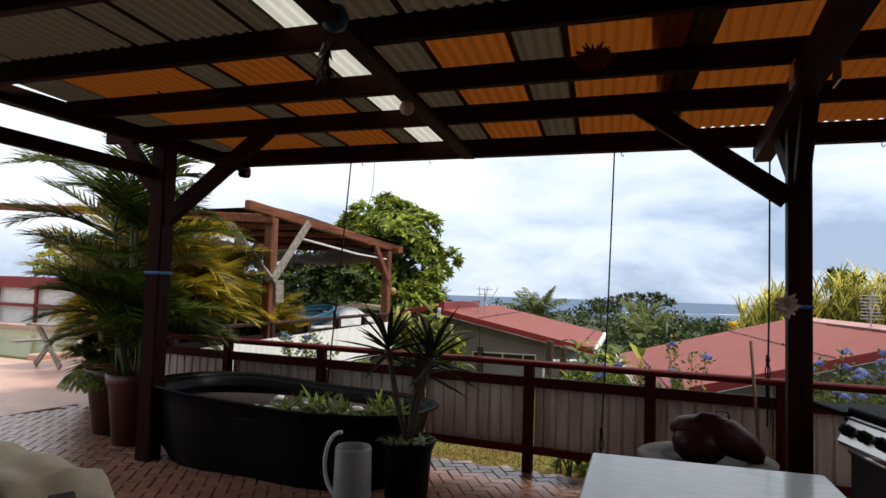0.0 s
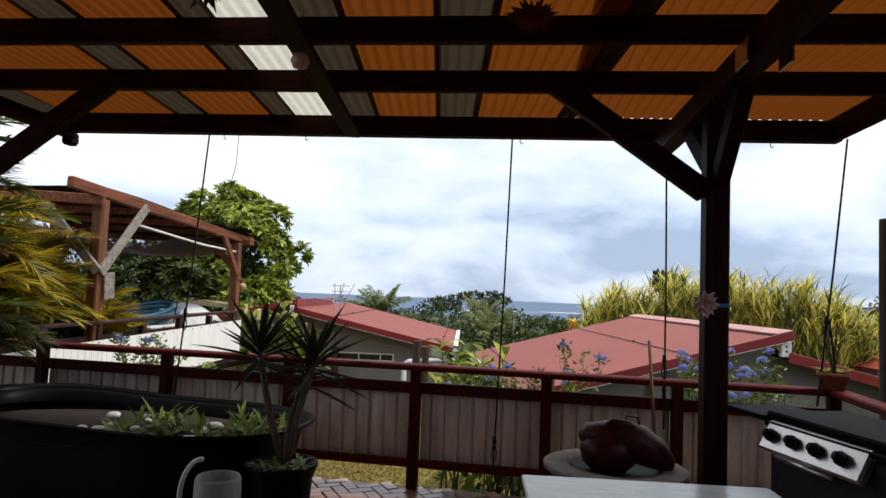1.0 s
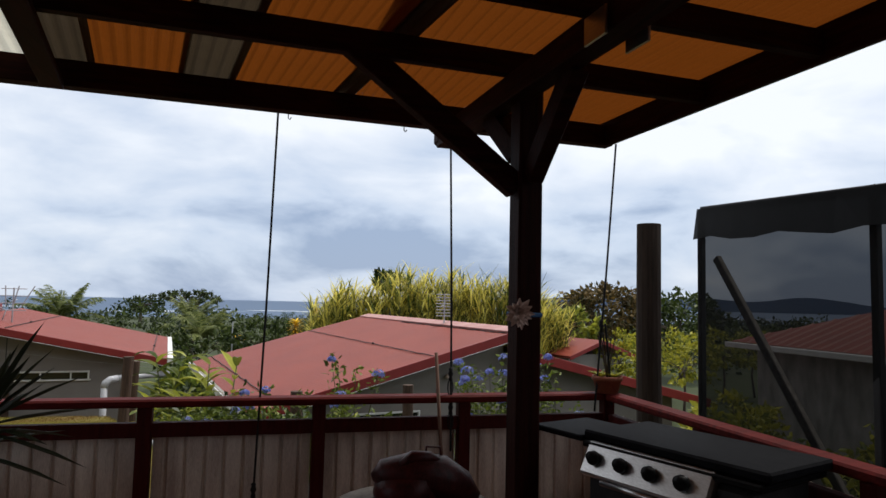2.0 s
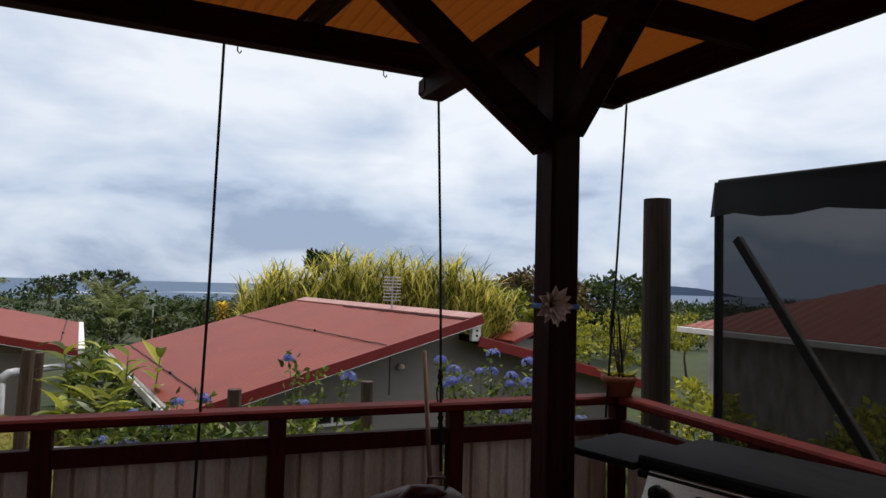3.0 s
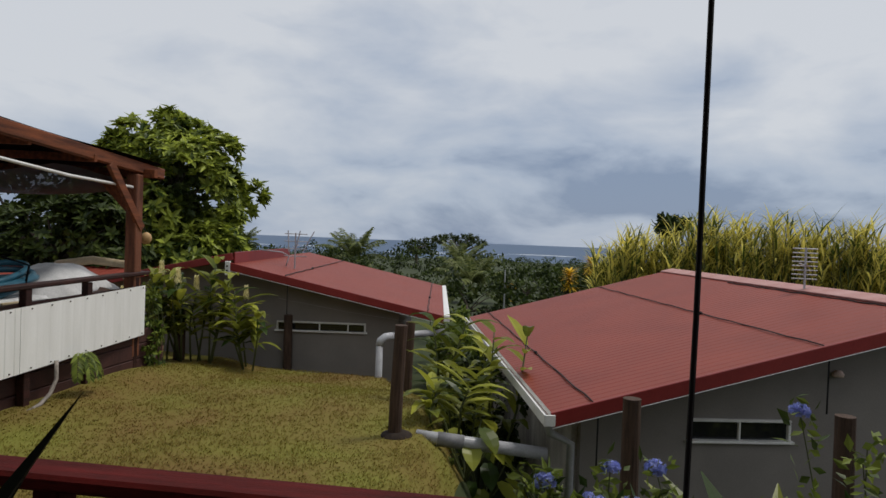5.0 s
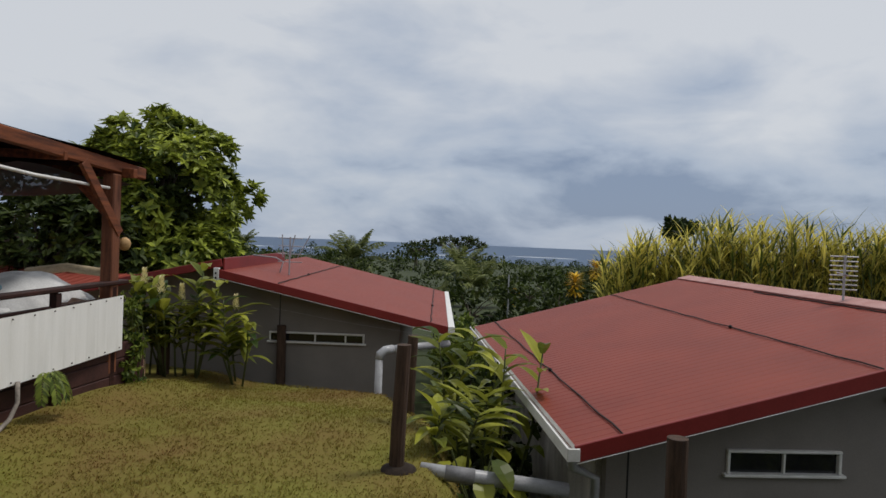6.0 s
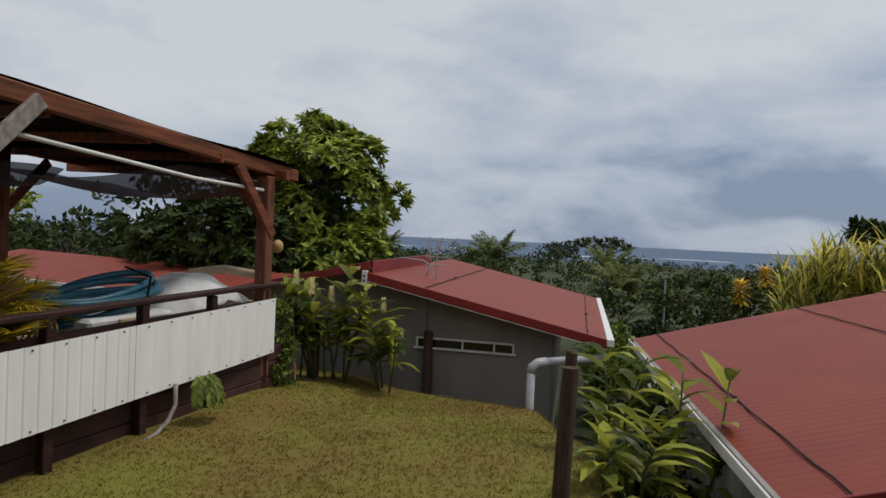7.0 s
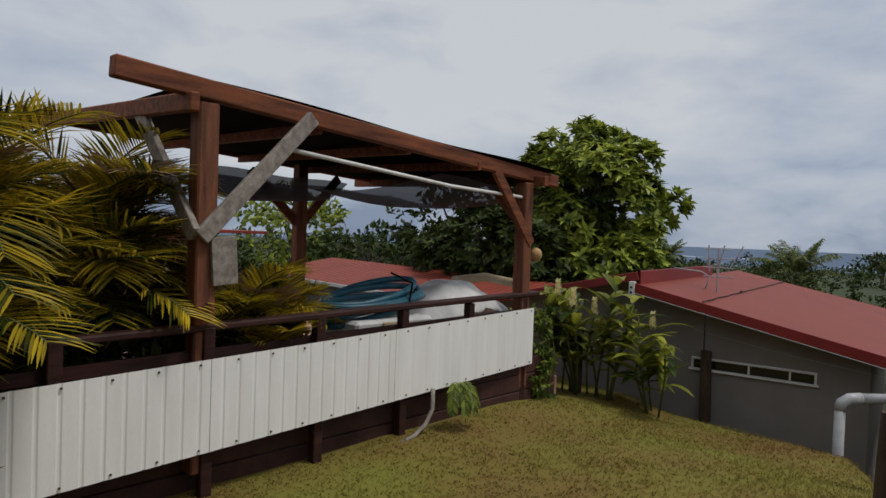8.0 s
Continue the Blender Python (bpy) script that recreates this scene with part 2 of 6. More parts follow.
CLEAR = sheer("clear_roof_sheet", (0.70, 0.70, 0.66), 0.5, kind="ShaderNodeBsdfTranslucent", see_col=(0.62, 0.60, 0.50))
DIM = sheer("dim_roof_sheet", (0.06, 0.045, 0.035), 0.35, kind="ShaderNodeBsdfTranslucent", see_col=(0.05, 0.036, 0.022))
NET = sheer("black_shade_net", (0.006, 0.0065, 0.007), 0.10)
NET_FOLD = sheer("doubled_shade_net", (0.006, 0.0065, 0.007), 0.02)
BLACK_CLOTH = surface("black_cloth", (0.006, 0.006, 0.007), (0.004, 0.004, 0.004), 0.9, 8, spec=0.05)
NET_GREY = sheer("grey_shade_cloth", (0.03, 0.038, 0.06), 0.12)
WINDOW = bpy.data.materials.new("dark_window_glass")
WINDOW.use_nodes = True
WINDOW.node_tree.nodes["Principled BSDF"].inputs["Base Color"].default_value = (0.012, 0.012, 0.014, 1)
WINDOW.node_tree.nodes["Principled BSDF"].inputs["Roughness"].default_value = 0.06
POOL = surface("pool_water", (0.20, 0.26, 0.13), (0.15, 0.20, 0.10), 0.08, 3)


# ---- builders ----
class Shape:
    """Collects faces for one mesh."""

    def __init__(self):
        self.v, self.f, self.smooth = [], [], False

    def add(self, verts, faces):
        k = len(self.v)
        self.v += [tuple(p) for p in verts]
        self.f += [tuple(k + i for i in f) for f in faces]
        return self

    def box(self, centre, size, m=None, c=0.006):
        """A box with chamfered edges; m turns it about its centre."""
        h = [s / 2 for s in size]
        c = min(c, min(h) * 0.45)
        m = m or Matrix.Identity(3)
        idx, vs = {}, []
        for sx in (-1, 1):
            for sy in (-1, 1):
                for sz in (-1, 1):
                    for ax in range(3):
                        p = [sx * (h[0] - c), sy * (h[1] - c), sz * (h[2] - c)]
                        p[ax] = (sx, sy, sz)[ax] * h[ax]
                        idx[sx, sy, sz, ax] = len(vs)
                        vs.append(Vector(centre) + m @ Vector(p))
        fs = []
        for s in (-1, 1):
            fs.append([idx[s, a, b, 0] for a, b in ((-1, -1), (1, -1), (1, 1), (-1, 1))][::s])
            fs.append([idx[a, s, b, 1] for a, b in ((-1, -1), (1, -1), (1, 1), (-1, 1))][::-s])
            fs.append([idx[a, b, s, 2] for a, b in ((-1, -1), (1, -1), (1, 1), (-1, 1))][::s])
        for a in (-1, 1):
            for b in (-1, 1):
                fs.append([idx[-1, a, b, 1], idx[1, a, b, 1], idx[1, a, b, 2], idx[-1, a, b, 2]])
                fs.append([idx[a, -1, b, 0], idx[a, 1, b, 0], idx[a, 1, b, 2], idx[a, -1, b, 2]])
                fs.append([idx[a, b, -1, 0], idx[a, b, 1, 0], idx[a, b, 1, 1], idx[a, b, -1, 1]])
                for d in (-1, 1):
                    fs.append([idx[a, b, d, 0], idx[a, b, d, 1], idx[a, b, d, 2]])
        return self.add(vs, fs)

    def span(self, x0, y0, z0, x1, y1, z1, c=0.006):
        return self.box(((x0 + x1) / 2, (y0 + y1) / 2, (z0 + z1) / 2), (abs(x1 - x0), abs(y1 - y0), abs(z1 - z0)), None, c)

    def beam(self, p, q, w, h, c=0.006, up=(0, 0, 1)):
        """A bar from p to q, w wide and h high."""
        p, q = Vector(p), Vector(q)
        x = (q - p).normalized()
        y = Vector(up).cross(x)
        y = y.normalized() if y.length > 1e-4 else Vector((0, 1, 0))
        z = x.cross(y)
        m = Matrix((x, y, z)).transposed()
        return self.box((p + q) / 2, ((q - p).length, w, h), m, c)

    def tube(self, pts, r, n=8, cap=True):
        pts = [Vector(p) for p in pts]
        rs = r if isinstance(r, (list, tuple)) else [r] * len(pts)
        k = len(self.v)
        side = None
        for i, p in enumerate(pts):
            d = (pts[min(i + 1, len(pts) - 1)] - pts[max(i - 1, 0)]).normalized()
            if side is None:
                side = d.cross(Vector((0.31, 0.17, 1.0) if abs(d.z) < 0.9 else (1, 0.2, 0))).normalized()
            side = (side - d * side.dot(d)).normalized()
            up = d.cross(side)
            for j in range(n):
                a = 2 * math.pi * j / n
                self.v.append(tuple(p + (side * math.cos(a) + up * math.sin(a)) * rs[i]))
        for i in range(len(pts) - 1):
            for j in range(n):
                a, b = k + i * n + j, k + i * n + (j + 1) % n
                self.f.append((a, b, b + n, a + n))
        if cap:
            self.f.append(tuple(k + j for j in reversed(range(n))))
            e = k + (len(pts) - 1) * n
            self.f.append(tuple(e + j for j in range(n)))
        return self

    def lathe(self, profile, centre, n=28, sx=1.0, sy=1.0):
        """Turns (radius, height) pairs round a vertical axis."""
        k = len(self.v)
        for r, z in profile:
            for j in range(n):
                a = 2 * math.pi * j / n
                self.v.append((centre[0] + r * sx * math.cos(a), centre[1] + r * sy * math.sin(a), centre[2] + z))
        for i in range(len(profile) - 1):
            for j in range(n):
                a, b = k + i * n + j, k + i * n + (j + 1) % n
                self.f.append((a, b, b + n, a + n))
        return self

    def blade(self, base, way, up, length, width, droop=0.0, segs=3, fold=0.12, tip=0.15):
        """A leaf from base along way, widest in its middle, folded on its midrib and bending down by droop."""
        way, up = Vector(way).normalized(), Vector(up)
        side = way.cross(up)
        side = side.normalized() if side.length > 1e-4 else Vector((1, 0, 0))
        nrm = side.cross(way)
        k, p, d = len(self.v), Vector(base), way.copy()
        for i in range(segs + 1):
            t = i / segs
            w = width * 0.5 * max(math.sin(math.pi * (0.08 + 0.88 * t)) ** 0.8, 0.05) * (1 - 0.25 * t)
            if i == segs:
                w = width * tip * 0.2
            self.v += [tuple(p - side * w + nrm * w * fold * 2), tuple(p), tuple(p + side * w + nrm * w * fold * 2)]
            d = (d + Vector((0, 0, -droop / segs))).normalized()
            p = p + d * (length / segs)
        for i in range(segs):
            a = k + 3 * i
            self.f += [(a, a + 1, a + 4, a + 3), (a + 1, a + 2, a + 5, a + 4)]
        return self

    def leaf(self, base, way, side, length, width):
        """A small four-cornered leaf with a bent midrib."""
        b, w, s = Vector(base), Vector(way), Vector(side)
        k = len(self.v)
        n = w.cross(s) * 0.12 * width
        self.v += [tuple(b), tuple(b + w * length * 0.45 + s * width * 0.5 + n), tuple(b + w * length), tuple(b + w * length * 0.45 - s * width * 0.5 + n)]
        self.f += [(k, k + 1, k + 2), (k, k + 2, k + 3)]
        return self

    def sheet(self, origin, along, across, length, width, pitch, depth, kind="rib", thick=0.0):
        """A ribbed metal sheet: the profile runs along, the ribs across; ribs stand out along the sheet's normal."""
        o, a, c = Vector(origin), Vector(along).normalized(), Vector(across).normalized()
        n = a.cross(c).normalized()
        prof, x = [], 0.0
        if kind == "rib":
            while x < length:
                for dx, h in ((0, 0), (0.52, 0), (0.60, 1), (0.70, 1), (0.78, 0)):
                    if x + dx * pitch <= length:
                        prof.append((x + dx * pitch, h * depth))
                x += pitch
            prof.append((length, 0))
        else:
            k = max(int(length / pitch * 6), 6)
            prof = [(length * i / k, depth * 0.5 * (1 + math.sin(2 * math.pi * (length * i / k) / pitch))) for i in range(k + 1)]
        k = len(self.v)
        for x, h in prof:
            p = o + a * x + n * h
            self.v += [tuple(p), tuple(p + c * width)]
        for i in range(len(prof) - 1):
            b = k + 2 * i
            self.f.append((b, b + 1, b + 3, b + 2))
        return self

    def mesh(self, name, mats):
        me = bpy.data.meshes.new(name)
        me.from_pydata(self.v, [], self.f)
        for m in mats if isinstance(mats, (list, tuple)) else [mats]:
            me.materials.append(m)
        if self.smooth:
            me.shade_smooth()
        me.update()
        return me


def thing(name, at, label, category, group="", kind=""):
    """An empty at a thing's base, to hold its parts."""
    ob = new(name)
    ob.location = at
    ob.empty_display_size = 0.1
    return tagged(ob, label, category, group, kind)


def part(name, shape, material, parent, label="", kind=""):
    """One mesh under a thing or a part; the shape's places are the world's."""
    ob = new(name, shape.mesh(name, material))
    ob.parent = parent
    if parent.parent is None:
        ob.matrix_parent_inverse = Matrix.Translation(-Vector(parent.location))
    return tagged(ob, label, kind=kind)


def solo(name, shape, material, label="", category="", group="", kind=""):
    return tagged(new(name, shape.mesh(name, material)), label, category, group, kind)


def smooth(shape):
    shape.smooth = True
    return shape


rnd = random.Random(7)


def ball():
    """A random direction."""
    while True:
        v = Vector((rnd.uniform(-1, 1), rnd.uniform(-1, 1), rnd.uniform(-1, 1)))
        if 0.05 < v.length < 1:
            return v.normalized()


# ---- ground, sea and distance ----
def step(a, b, x):
    t = min(max((x - a) / (b - a), 0.0), 1.0)
    return t * t * (3 - 2 * t)


LOW = -1.95


def lawn_edge(y):
    return 0.25 - 1.55 * step(6.2, 9.5, y) - 0.35 * step(10, 12.2, y) - 0.9 * step(12.0, 14.2, y)


def ground_z(x, y):
    """Height of the ground: a grass bank below the terrace, then the fall to the shore."""
    top = -0.16 - 0.05 * step(6, 10, y) - 0.29 * step(11.2, 14.4, y)
    top += 0.05 * noise.noise((x * 0.7, y * 0.7, 0.3)) + 0.10 * step(-4.6, -5.4, x) * step(9, 12, y)
    keep = (1 - step(lawn_edge(y) - 0.1, lawn_edge(y) + 1.3, x)) * (1 - step(14.3 - 0.12 * (x + 4), 15.3, y))
    base = LOW - 0.06 * max(y - 26, 0) * step(26, 80, y) if y < 80 else LOW - 3.24 - (y - 80) * 0.033
    base = max(base, -43)
    return base + (top - base) * keep if y < 16 else base


xs = sorted(set([-3000, -1500, -800, -400, -200, -100, -60, -40, -30, -24] + [-20 + i for i in range(13)] + [-8 + 0.2 * i for i in range(62)] + [4.5 + i for i in range(16)] + [24, 30, 40, 60, 100, 200, 400, 800, 1500, 3000]))
ys = sorted(set([-60, -30, -15, -8, 0, 4, 5.5] + [6 + 0.2 * i for i in range(52)] + [17 + i for i in range(14)] + [34, 40, 50, 60, 80, 110, 150, 200, 300, 450, 700, 1000, 1300]))
g = Shape()
for y in ys:
    for x in xs:
        z = ground_z(x, y)
        if y < 6.1:
            z = min(z, -0.35)
        g.v.append((x, y, z))
nx = len(xs)
for j in range(len(ys) - 1):
    for i in range(nx - 1):
        a = j * nx + i
        g.f.append((a, a + 1, a + nx + 1, a + nx))
ground = solo("ground", smooth(g), [LAWN, SCRUB], "grassy slope falling away to woodland and the shore", "ground", kind="structure")
for p in ground.data.polygons:
    c = p.center
    p.material_index = 0 if (c.y < 14.9 and c.x < lawn_edge(c.y) + 0.35 and c.x > -9) else 1

water = Shape()
water.add([(-6000, 900, -42), (6000, 900, -42), (6000, 4990, -42), (-6000, 4990, -42)], [(0, 1, 2, 3)])
solo("water", water, SEA, "dark blue-grey sea reaching the horizon", "sea", kind="structure")
surf = Shape()
for k in range(60):
    x0 = -3200 + k * 110 + rnd.uniform(-30, 30)
    y0 = 1750 + 120 * math.sin(k * 0.9) + rnd.uniform(-60, 60)
    w = rnd.uniform(30, 95)
    d = rnd.uniform(14, 40)
    surf.add([(x0 - w, y0, -41.7), (x0 - w * 0.3, y0 - d, -41.7), (x0 + w * 0.5, y0 - d * 0.7, -41.7), (x0 + w, y0 + 4, -41.7), (x0, y0 + d * 0.6, -41.7)], [(0, 1, 2, 3, 4)])
solo("surf", surf, FOAM, "white line of surf breaking along the reef", "surf", kind="stuff")

isle = Shape()
n = 60
for i in range(n + 1):
    x = 1300 + i * 70
    hgt = 130 * math.sin(math.pi * i / n) ** 0.7 * (0.65 + 0.5 * noise.noise((i * 0.13, 2.2, 0)))
    isle.v += [(x, 4700 - i * 22, -42), (x + 10, 4730 - i * 22, -42 + max(hgt, 3)), (x + 10, 4960 - i * 22, -42)]
for i in range(n):
    a = 3 * i
    isle.f += [(a, a + 3, a + 4, a + 1), (a + 1, a + 4, a + 5, a + 2)]
solo("backdrop", isle, HILL, "island on the horizon with haze put into its blue colour", "island", kind="structure")


# ---- plants ----
def crown(shape, centre, radii, count, size, shell=0.55, flat=0.3, droop=0.2):
    """Leaves in a ragged ellipsoid made of clumps."""
    centre = Vector(centre)
    clumps = []
    for _ in range(max(count // 28, 5)):
        d = ball()
        r = shell + (1 - shell) * rnd.random() ** 0.5
        p = Vector((d.x * radii[0], d.y * radii[1], d.z * radii[2])) * r
        clumps.append((p, rnd.uniform(0.18, 0.34)))
    mean = (radii[0] + radii[1] + radii[2]) / 3
    for _ in range(count):
        p, s = rnd.choice(clumps)
        o = ball() * mean * s * rnd.random() ** 0.4
        o.z *= 0.65
        q = centre + p + o
        way = (ball() * 0.8 + (p + o).normalized() * 0.7 + Vector((0, 0, -droop))).normalized()
        side = way.cross(ball() * (1 - flat) + Vector((0, 0, flat * 2))).normalized()
        k = rnd.uniform(0.7, 1.3)
        shape.leaf(q, way, side, size * k, size * k * 0.55)
    return clumps


def trunk_and_limbs(shape, base, top, r, clumps, centre, limbs=12):
    base, top, centre = Vector(base), Vector(top), Vector(centre)
    mid = (base + top) / 2 + Vector((rnd.uniform(-0.1, 0.1), rnd.uniform(-0.1, 0.1), 0)) * (top - base).length
    shape.tube([base, mid, top], [r, r * 0.8, r * 0.55], 8)
    for p, s in rnd.sample(clumps, min(limbs, len(clumps))):
        e = centre + p * 0.85
        m = (top + e) / 2 + Vector((0, 0, 0.08 * (e - top).length))
        shape.tube([top, m, e], [r * 0.4, r * 0.25, r * 0.08], 5, False)


def broad_tree(name, base, centre, radii, count, size, leafmat, label, r=0.2, shell=0.5, category="tree", group="", flat=0.3):
    ob = thing(name, base, label, category, group)
    cr = Shape()
    clumps = crown(cr, centre, radii, count, size, shell, flat)
    tk = Shape()
    trunk_and_limbs(tk, base, Vector(centre) - Vector((0, 0, radii[2] * 0.5)), r, clumps, centre)
    part("trunk", smooth(tk), BARK, ob)
    part("crown", cr, leafmat, ob)
    return ob


def frond(shape, rib, base, way, length, arch=0.9, leaflets=26, leaflet=0.32, width=0.03, lift=0.35, hang=0.35):
    """A feather frond: a bending midrib with two rows of leaflets."""
    way = Vector(way).normalized()
    p, d = Vector(base), way.copy()
    pts = [p.copy()]
    side0 = Vector((-way.y, way.x, 0))
    side0 = side0.normalized() if side0.length > 1e-3 else Vector((1, 0, 0))
    n = 10
    for i in range(n):
        p = p + d * (length / n)
        d = (d + Vector((0, 0, -arch / n)) + side0 * rnd.uniform(-0.02, 0.02)).normalized()
        pts.append(p.copy())
    rib.tube(pts, [0.012 * (1 - 0.8 * i / n) + 0.002 for i in range(n + 1)], 4, False)
    for k in range(leaflets):
        t = 0.18 + 0.82 * (k + 0.5) / leaflets
        f = t * n
        i = min(int(f), n - 1)
        q = pts[i].lerp(pts[i + 1], f - i)
        d = (pts[i + 1] - pts[i]).normalized()
        s = d.cross(Vector((0, 0, 1)))
        s = s.normalized() if s.length > 1e-3 else side0
        u = s.cross(d)
        ln = leaflet * (0.45 + 1.0 * math.sin(math.pi * (0.12 + 0.80 * t))) * rnd.uniform(0.85, 1.1)
        for sg in (-1, 1):
            w = (s * sg * 0.8 + d * 0.75 + u * lift * rnd.uniform(0.5, 1.3)).normalized()
            shape.blade(q, w, u, ln, width, hang * rnd.uniform(0.6, 1.5), 3, 0.2, 0.1)


def feather_palm(name, base, label, stems, fronds, height, length, leafmat, spread=0.25, leaflet=0.3, width=0.03, group="", dry=0.0, arch=(0.7, 1.4), leaflets=36, lean=(0, 0), cane=0.025, rise=(0.35, 1.3)):
    ob = thing(name, base, label, "palm", group)
    st, rib, lf, dr = Shape(), Shape(), Shape(), Shape()
    base = Vector(base)
    for _ in range(stems):
        a = rnd.uniform(0, 2 * math.pi)
        out = Vector((math.cos(a), math.sin(a), 0)) * spread * rnd.uniform(0.2, 1)
        h = height * rnd.uniform(0.55, 1.0)
        top = base + out * 1.8 + Vector((lean[0], lean[1], 1)) * h
        st.tube([base + out * 0.5, base + out * 1.1 + Vector((0, 0, h * 0.5)), top], [cane, cane * 0.85, cane * 0.6], 6)
        for k in range(fronds):
            b = a * 0.3 + 2.4 * k + rnd.uniform(-0.4, 0.4)
            up = rnd.uniform(*rise)
            way = Vector((math.cos(b), math.sin(b), up))
            isdry = rnd.random() < dry
            frond(dr if isdry else lf, rib, top - Vector((0, 0, rnd.uniform(0, 0.18) * h)), way, length * rnd.uniform(0.75, 1.1), rnd.uniform(*arch), leaflets, leaflet, width)
    part("cane", smooth(st), CANE, ob)
    part("midrib", smooth(rib), CANE, ob, kind="stuff")
    part("fronds", lf, leafmat, ob)
    if dr.v:
        part("dry_fronds", dr, LEAF_DRY, ob, "withered brown fronds")
    return ob


def ginger(name, base, label, stems, height, spread=0.25, group="", flowers=0.4, leafmat=LEAF_GINGER):
    ob = thing(name, base, label, "shrub", group)
    lf = Shape()
    base = Vector(base)
    for _ in range(stems):
        a = rnd.uniform(0, 2 * math.pi)
        out = Vector((math.cos(a), math.sin(a), 0))
        h = height * rnd.uniform(0.65, 1.0)
        foot = base + out * spread * rnd.random()
        head = foot + out * h * rnd.uniform(0.03, 0.22) + Vector((0, 0, h))
        mid = foot.lerp(head, 0.5) + Vector((rnd.uniform(-0.09, 0.09), rnd.uniform(-0.09, 0.09), 0.05))
        part("stem", smooth(Shape().tube([foot, mid, head], [0.016, 0.014, 0.008], 6)), CANE, ob)
        turn = rnd.uniform(0, 3.1)
        n = rnd.randint(11, 14)
        for k in range(n):
            t = 0.36 + 0.64 * k / (n - 1)
            p = foot.lerp(mid, t * 2) if t < 0.5 else mid.lerp(head, t * 2 - 1)
            b = turn + (math.pi if k % 2 else 0) + rnd.uniform(-0.5, 0.5)
            way = Vector((math.cos(b), math.sin(b), rnd.uniform(0.5, 1.3)))
            lf.blade(p, way, (0, 0, 1), rnd.uniform(0.34, 0.54), rnd.uniform(0.11, 0.165), rnd.uniform(0.4, 1.3), 4, 0.2)
        if rnd.random() < flowers:
            fl = Shape()
            for k in range(46):
                t = k / 46
                b = k * 2.4
                r = 0.036 * (1 - 0.7 * t)
                q = head + Vector((math.cos(b) * r, math.sin(b) * r, 0.02 + 0.22 * t))
                fl.leaf(q, Vector((math.cos(b), math.sin(b), 1.6)).normalized(), Vector((-math.sin(b), math.cos(b), 0)), 0.055, 0.036)
            part("flower_spike", fl, SPIKE, ob, "pale cream flower spike")
    part("leaves", lf, leafmat, ob)
    return ob


def plumbago(name, base, reach, stems, label, heads, group="", zmin=0.0):
    """A sprawling shrub with thin twigs, small leaves and round heads of blue flowers."""
    ob = thing(name, base, label, "shrub", group)
    st, lf = Shape(), Shape()
    base = Vector(base)
    tips = []
    for _ in range(stems):
        e = base + Vector((rnd.uniform(-1, 1) * reach[0], rnd.uniform(-0.6, 1) * reach[1], reach[2] * rnd.uniform(0.74, 1.0)))
        m = base.lerp(e, 0.55) + Vector((rnd.uniform(-0.1, 0.1), rnd.uniform(-0.1, 0.1), 0.1))
        pts = [base + Vector((rnd.uniform(-0.4, 0.4) * reach[0], 0, 0)), m, e]
        st.tube(pts, [0.008, 0.005, 0.002], 4, False)
        tips.append(e)
        for k in range(84):
            t = 1 - 0.62 * rnd.random() ** 1.5
            p = pts[0].lerp(m, t * 2) if t < 0.5 else m.lerp(e, t * 2 - 1)
            d = ball()
            d.z = abs(d.z) * 0.5 + 0.1
            d.normalize()
            s = d.cross(ball()).normalized()
            lf.leaf(p + ball() * 0.05, d, s, rnd.uniform(0.034, 0.066), rnd.uniform(0.016, 0.029))
    part("twigs", st, CANE, ob, kind="stuff")
    part("leaves", lf, LEAF_SHRUB, ob)
    tips.sort(key=lambda p: -p.z - 0.7 * rnd.random())
    for e in tips[:heads]:
        fl = Shape()
        r = rnd.uniform(0.028, 0.048)
        for _ in range(26):
            d = ball()
            d.z = abs(d.z) * 0.9 - 0.25
            c = e + d * r
            s = d.cross(Vector((0.3, 0.2, 1))).normalized()
            u = d.cross(s)
            for k in range(5):
                a = 2 * math.pi * k / 5
                w = s * math.cos(a) + u * math.sin(a)
                fl.leaf(c, (w + d * 0.25).normalized(), d.cross(w), 0.016, 0.013)
        part("flower_head", fl, PETAL, ob, "round head of pale blue flowers")
    return ob


# ---- woods ----
def woods():
    """The far canopy: crowns of clumped leaves over the slope, thinning with distance."""
    sh = Shape()
    trees = 0
    while trees < 620:
        y = 34 + 900 * rnd.random() ** 1.9
        x = rnd.uniform(-1.15, 1.25) * (y + 14) - 4
        if y < 60 and -14 < x < 14 and rnd.random() < 0.55:
            continue
        ang = -0.021 - 0.010 * noise.noise((x / (y + 1) * 9, y * 0.01, 0)) - 0.01 * rnd.random() - max(0, 60 - y) * 0.0003
        top = 1.7 + y * ang
        if y > 350:
            top = 1.7 - y * (0.027 + 0.004 * rnd.random())
        r = rnd.uniform(2.2, 4.4) * (1 + y / 500)
        crown(sh, (x, y, top - r * 0.7), (r * 1.15, r * 1.15, r * 0.75), 230 if y > 120 else 480, r * 0.125, 0.4)
        trees += 1
    solo("far_woods", sh, LEAF_WOOD, "dense dark green tropical woodland sloping to the sea", "woodland", kind="stuff")


woods()


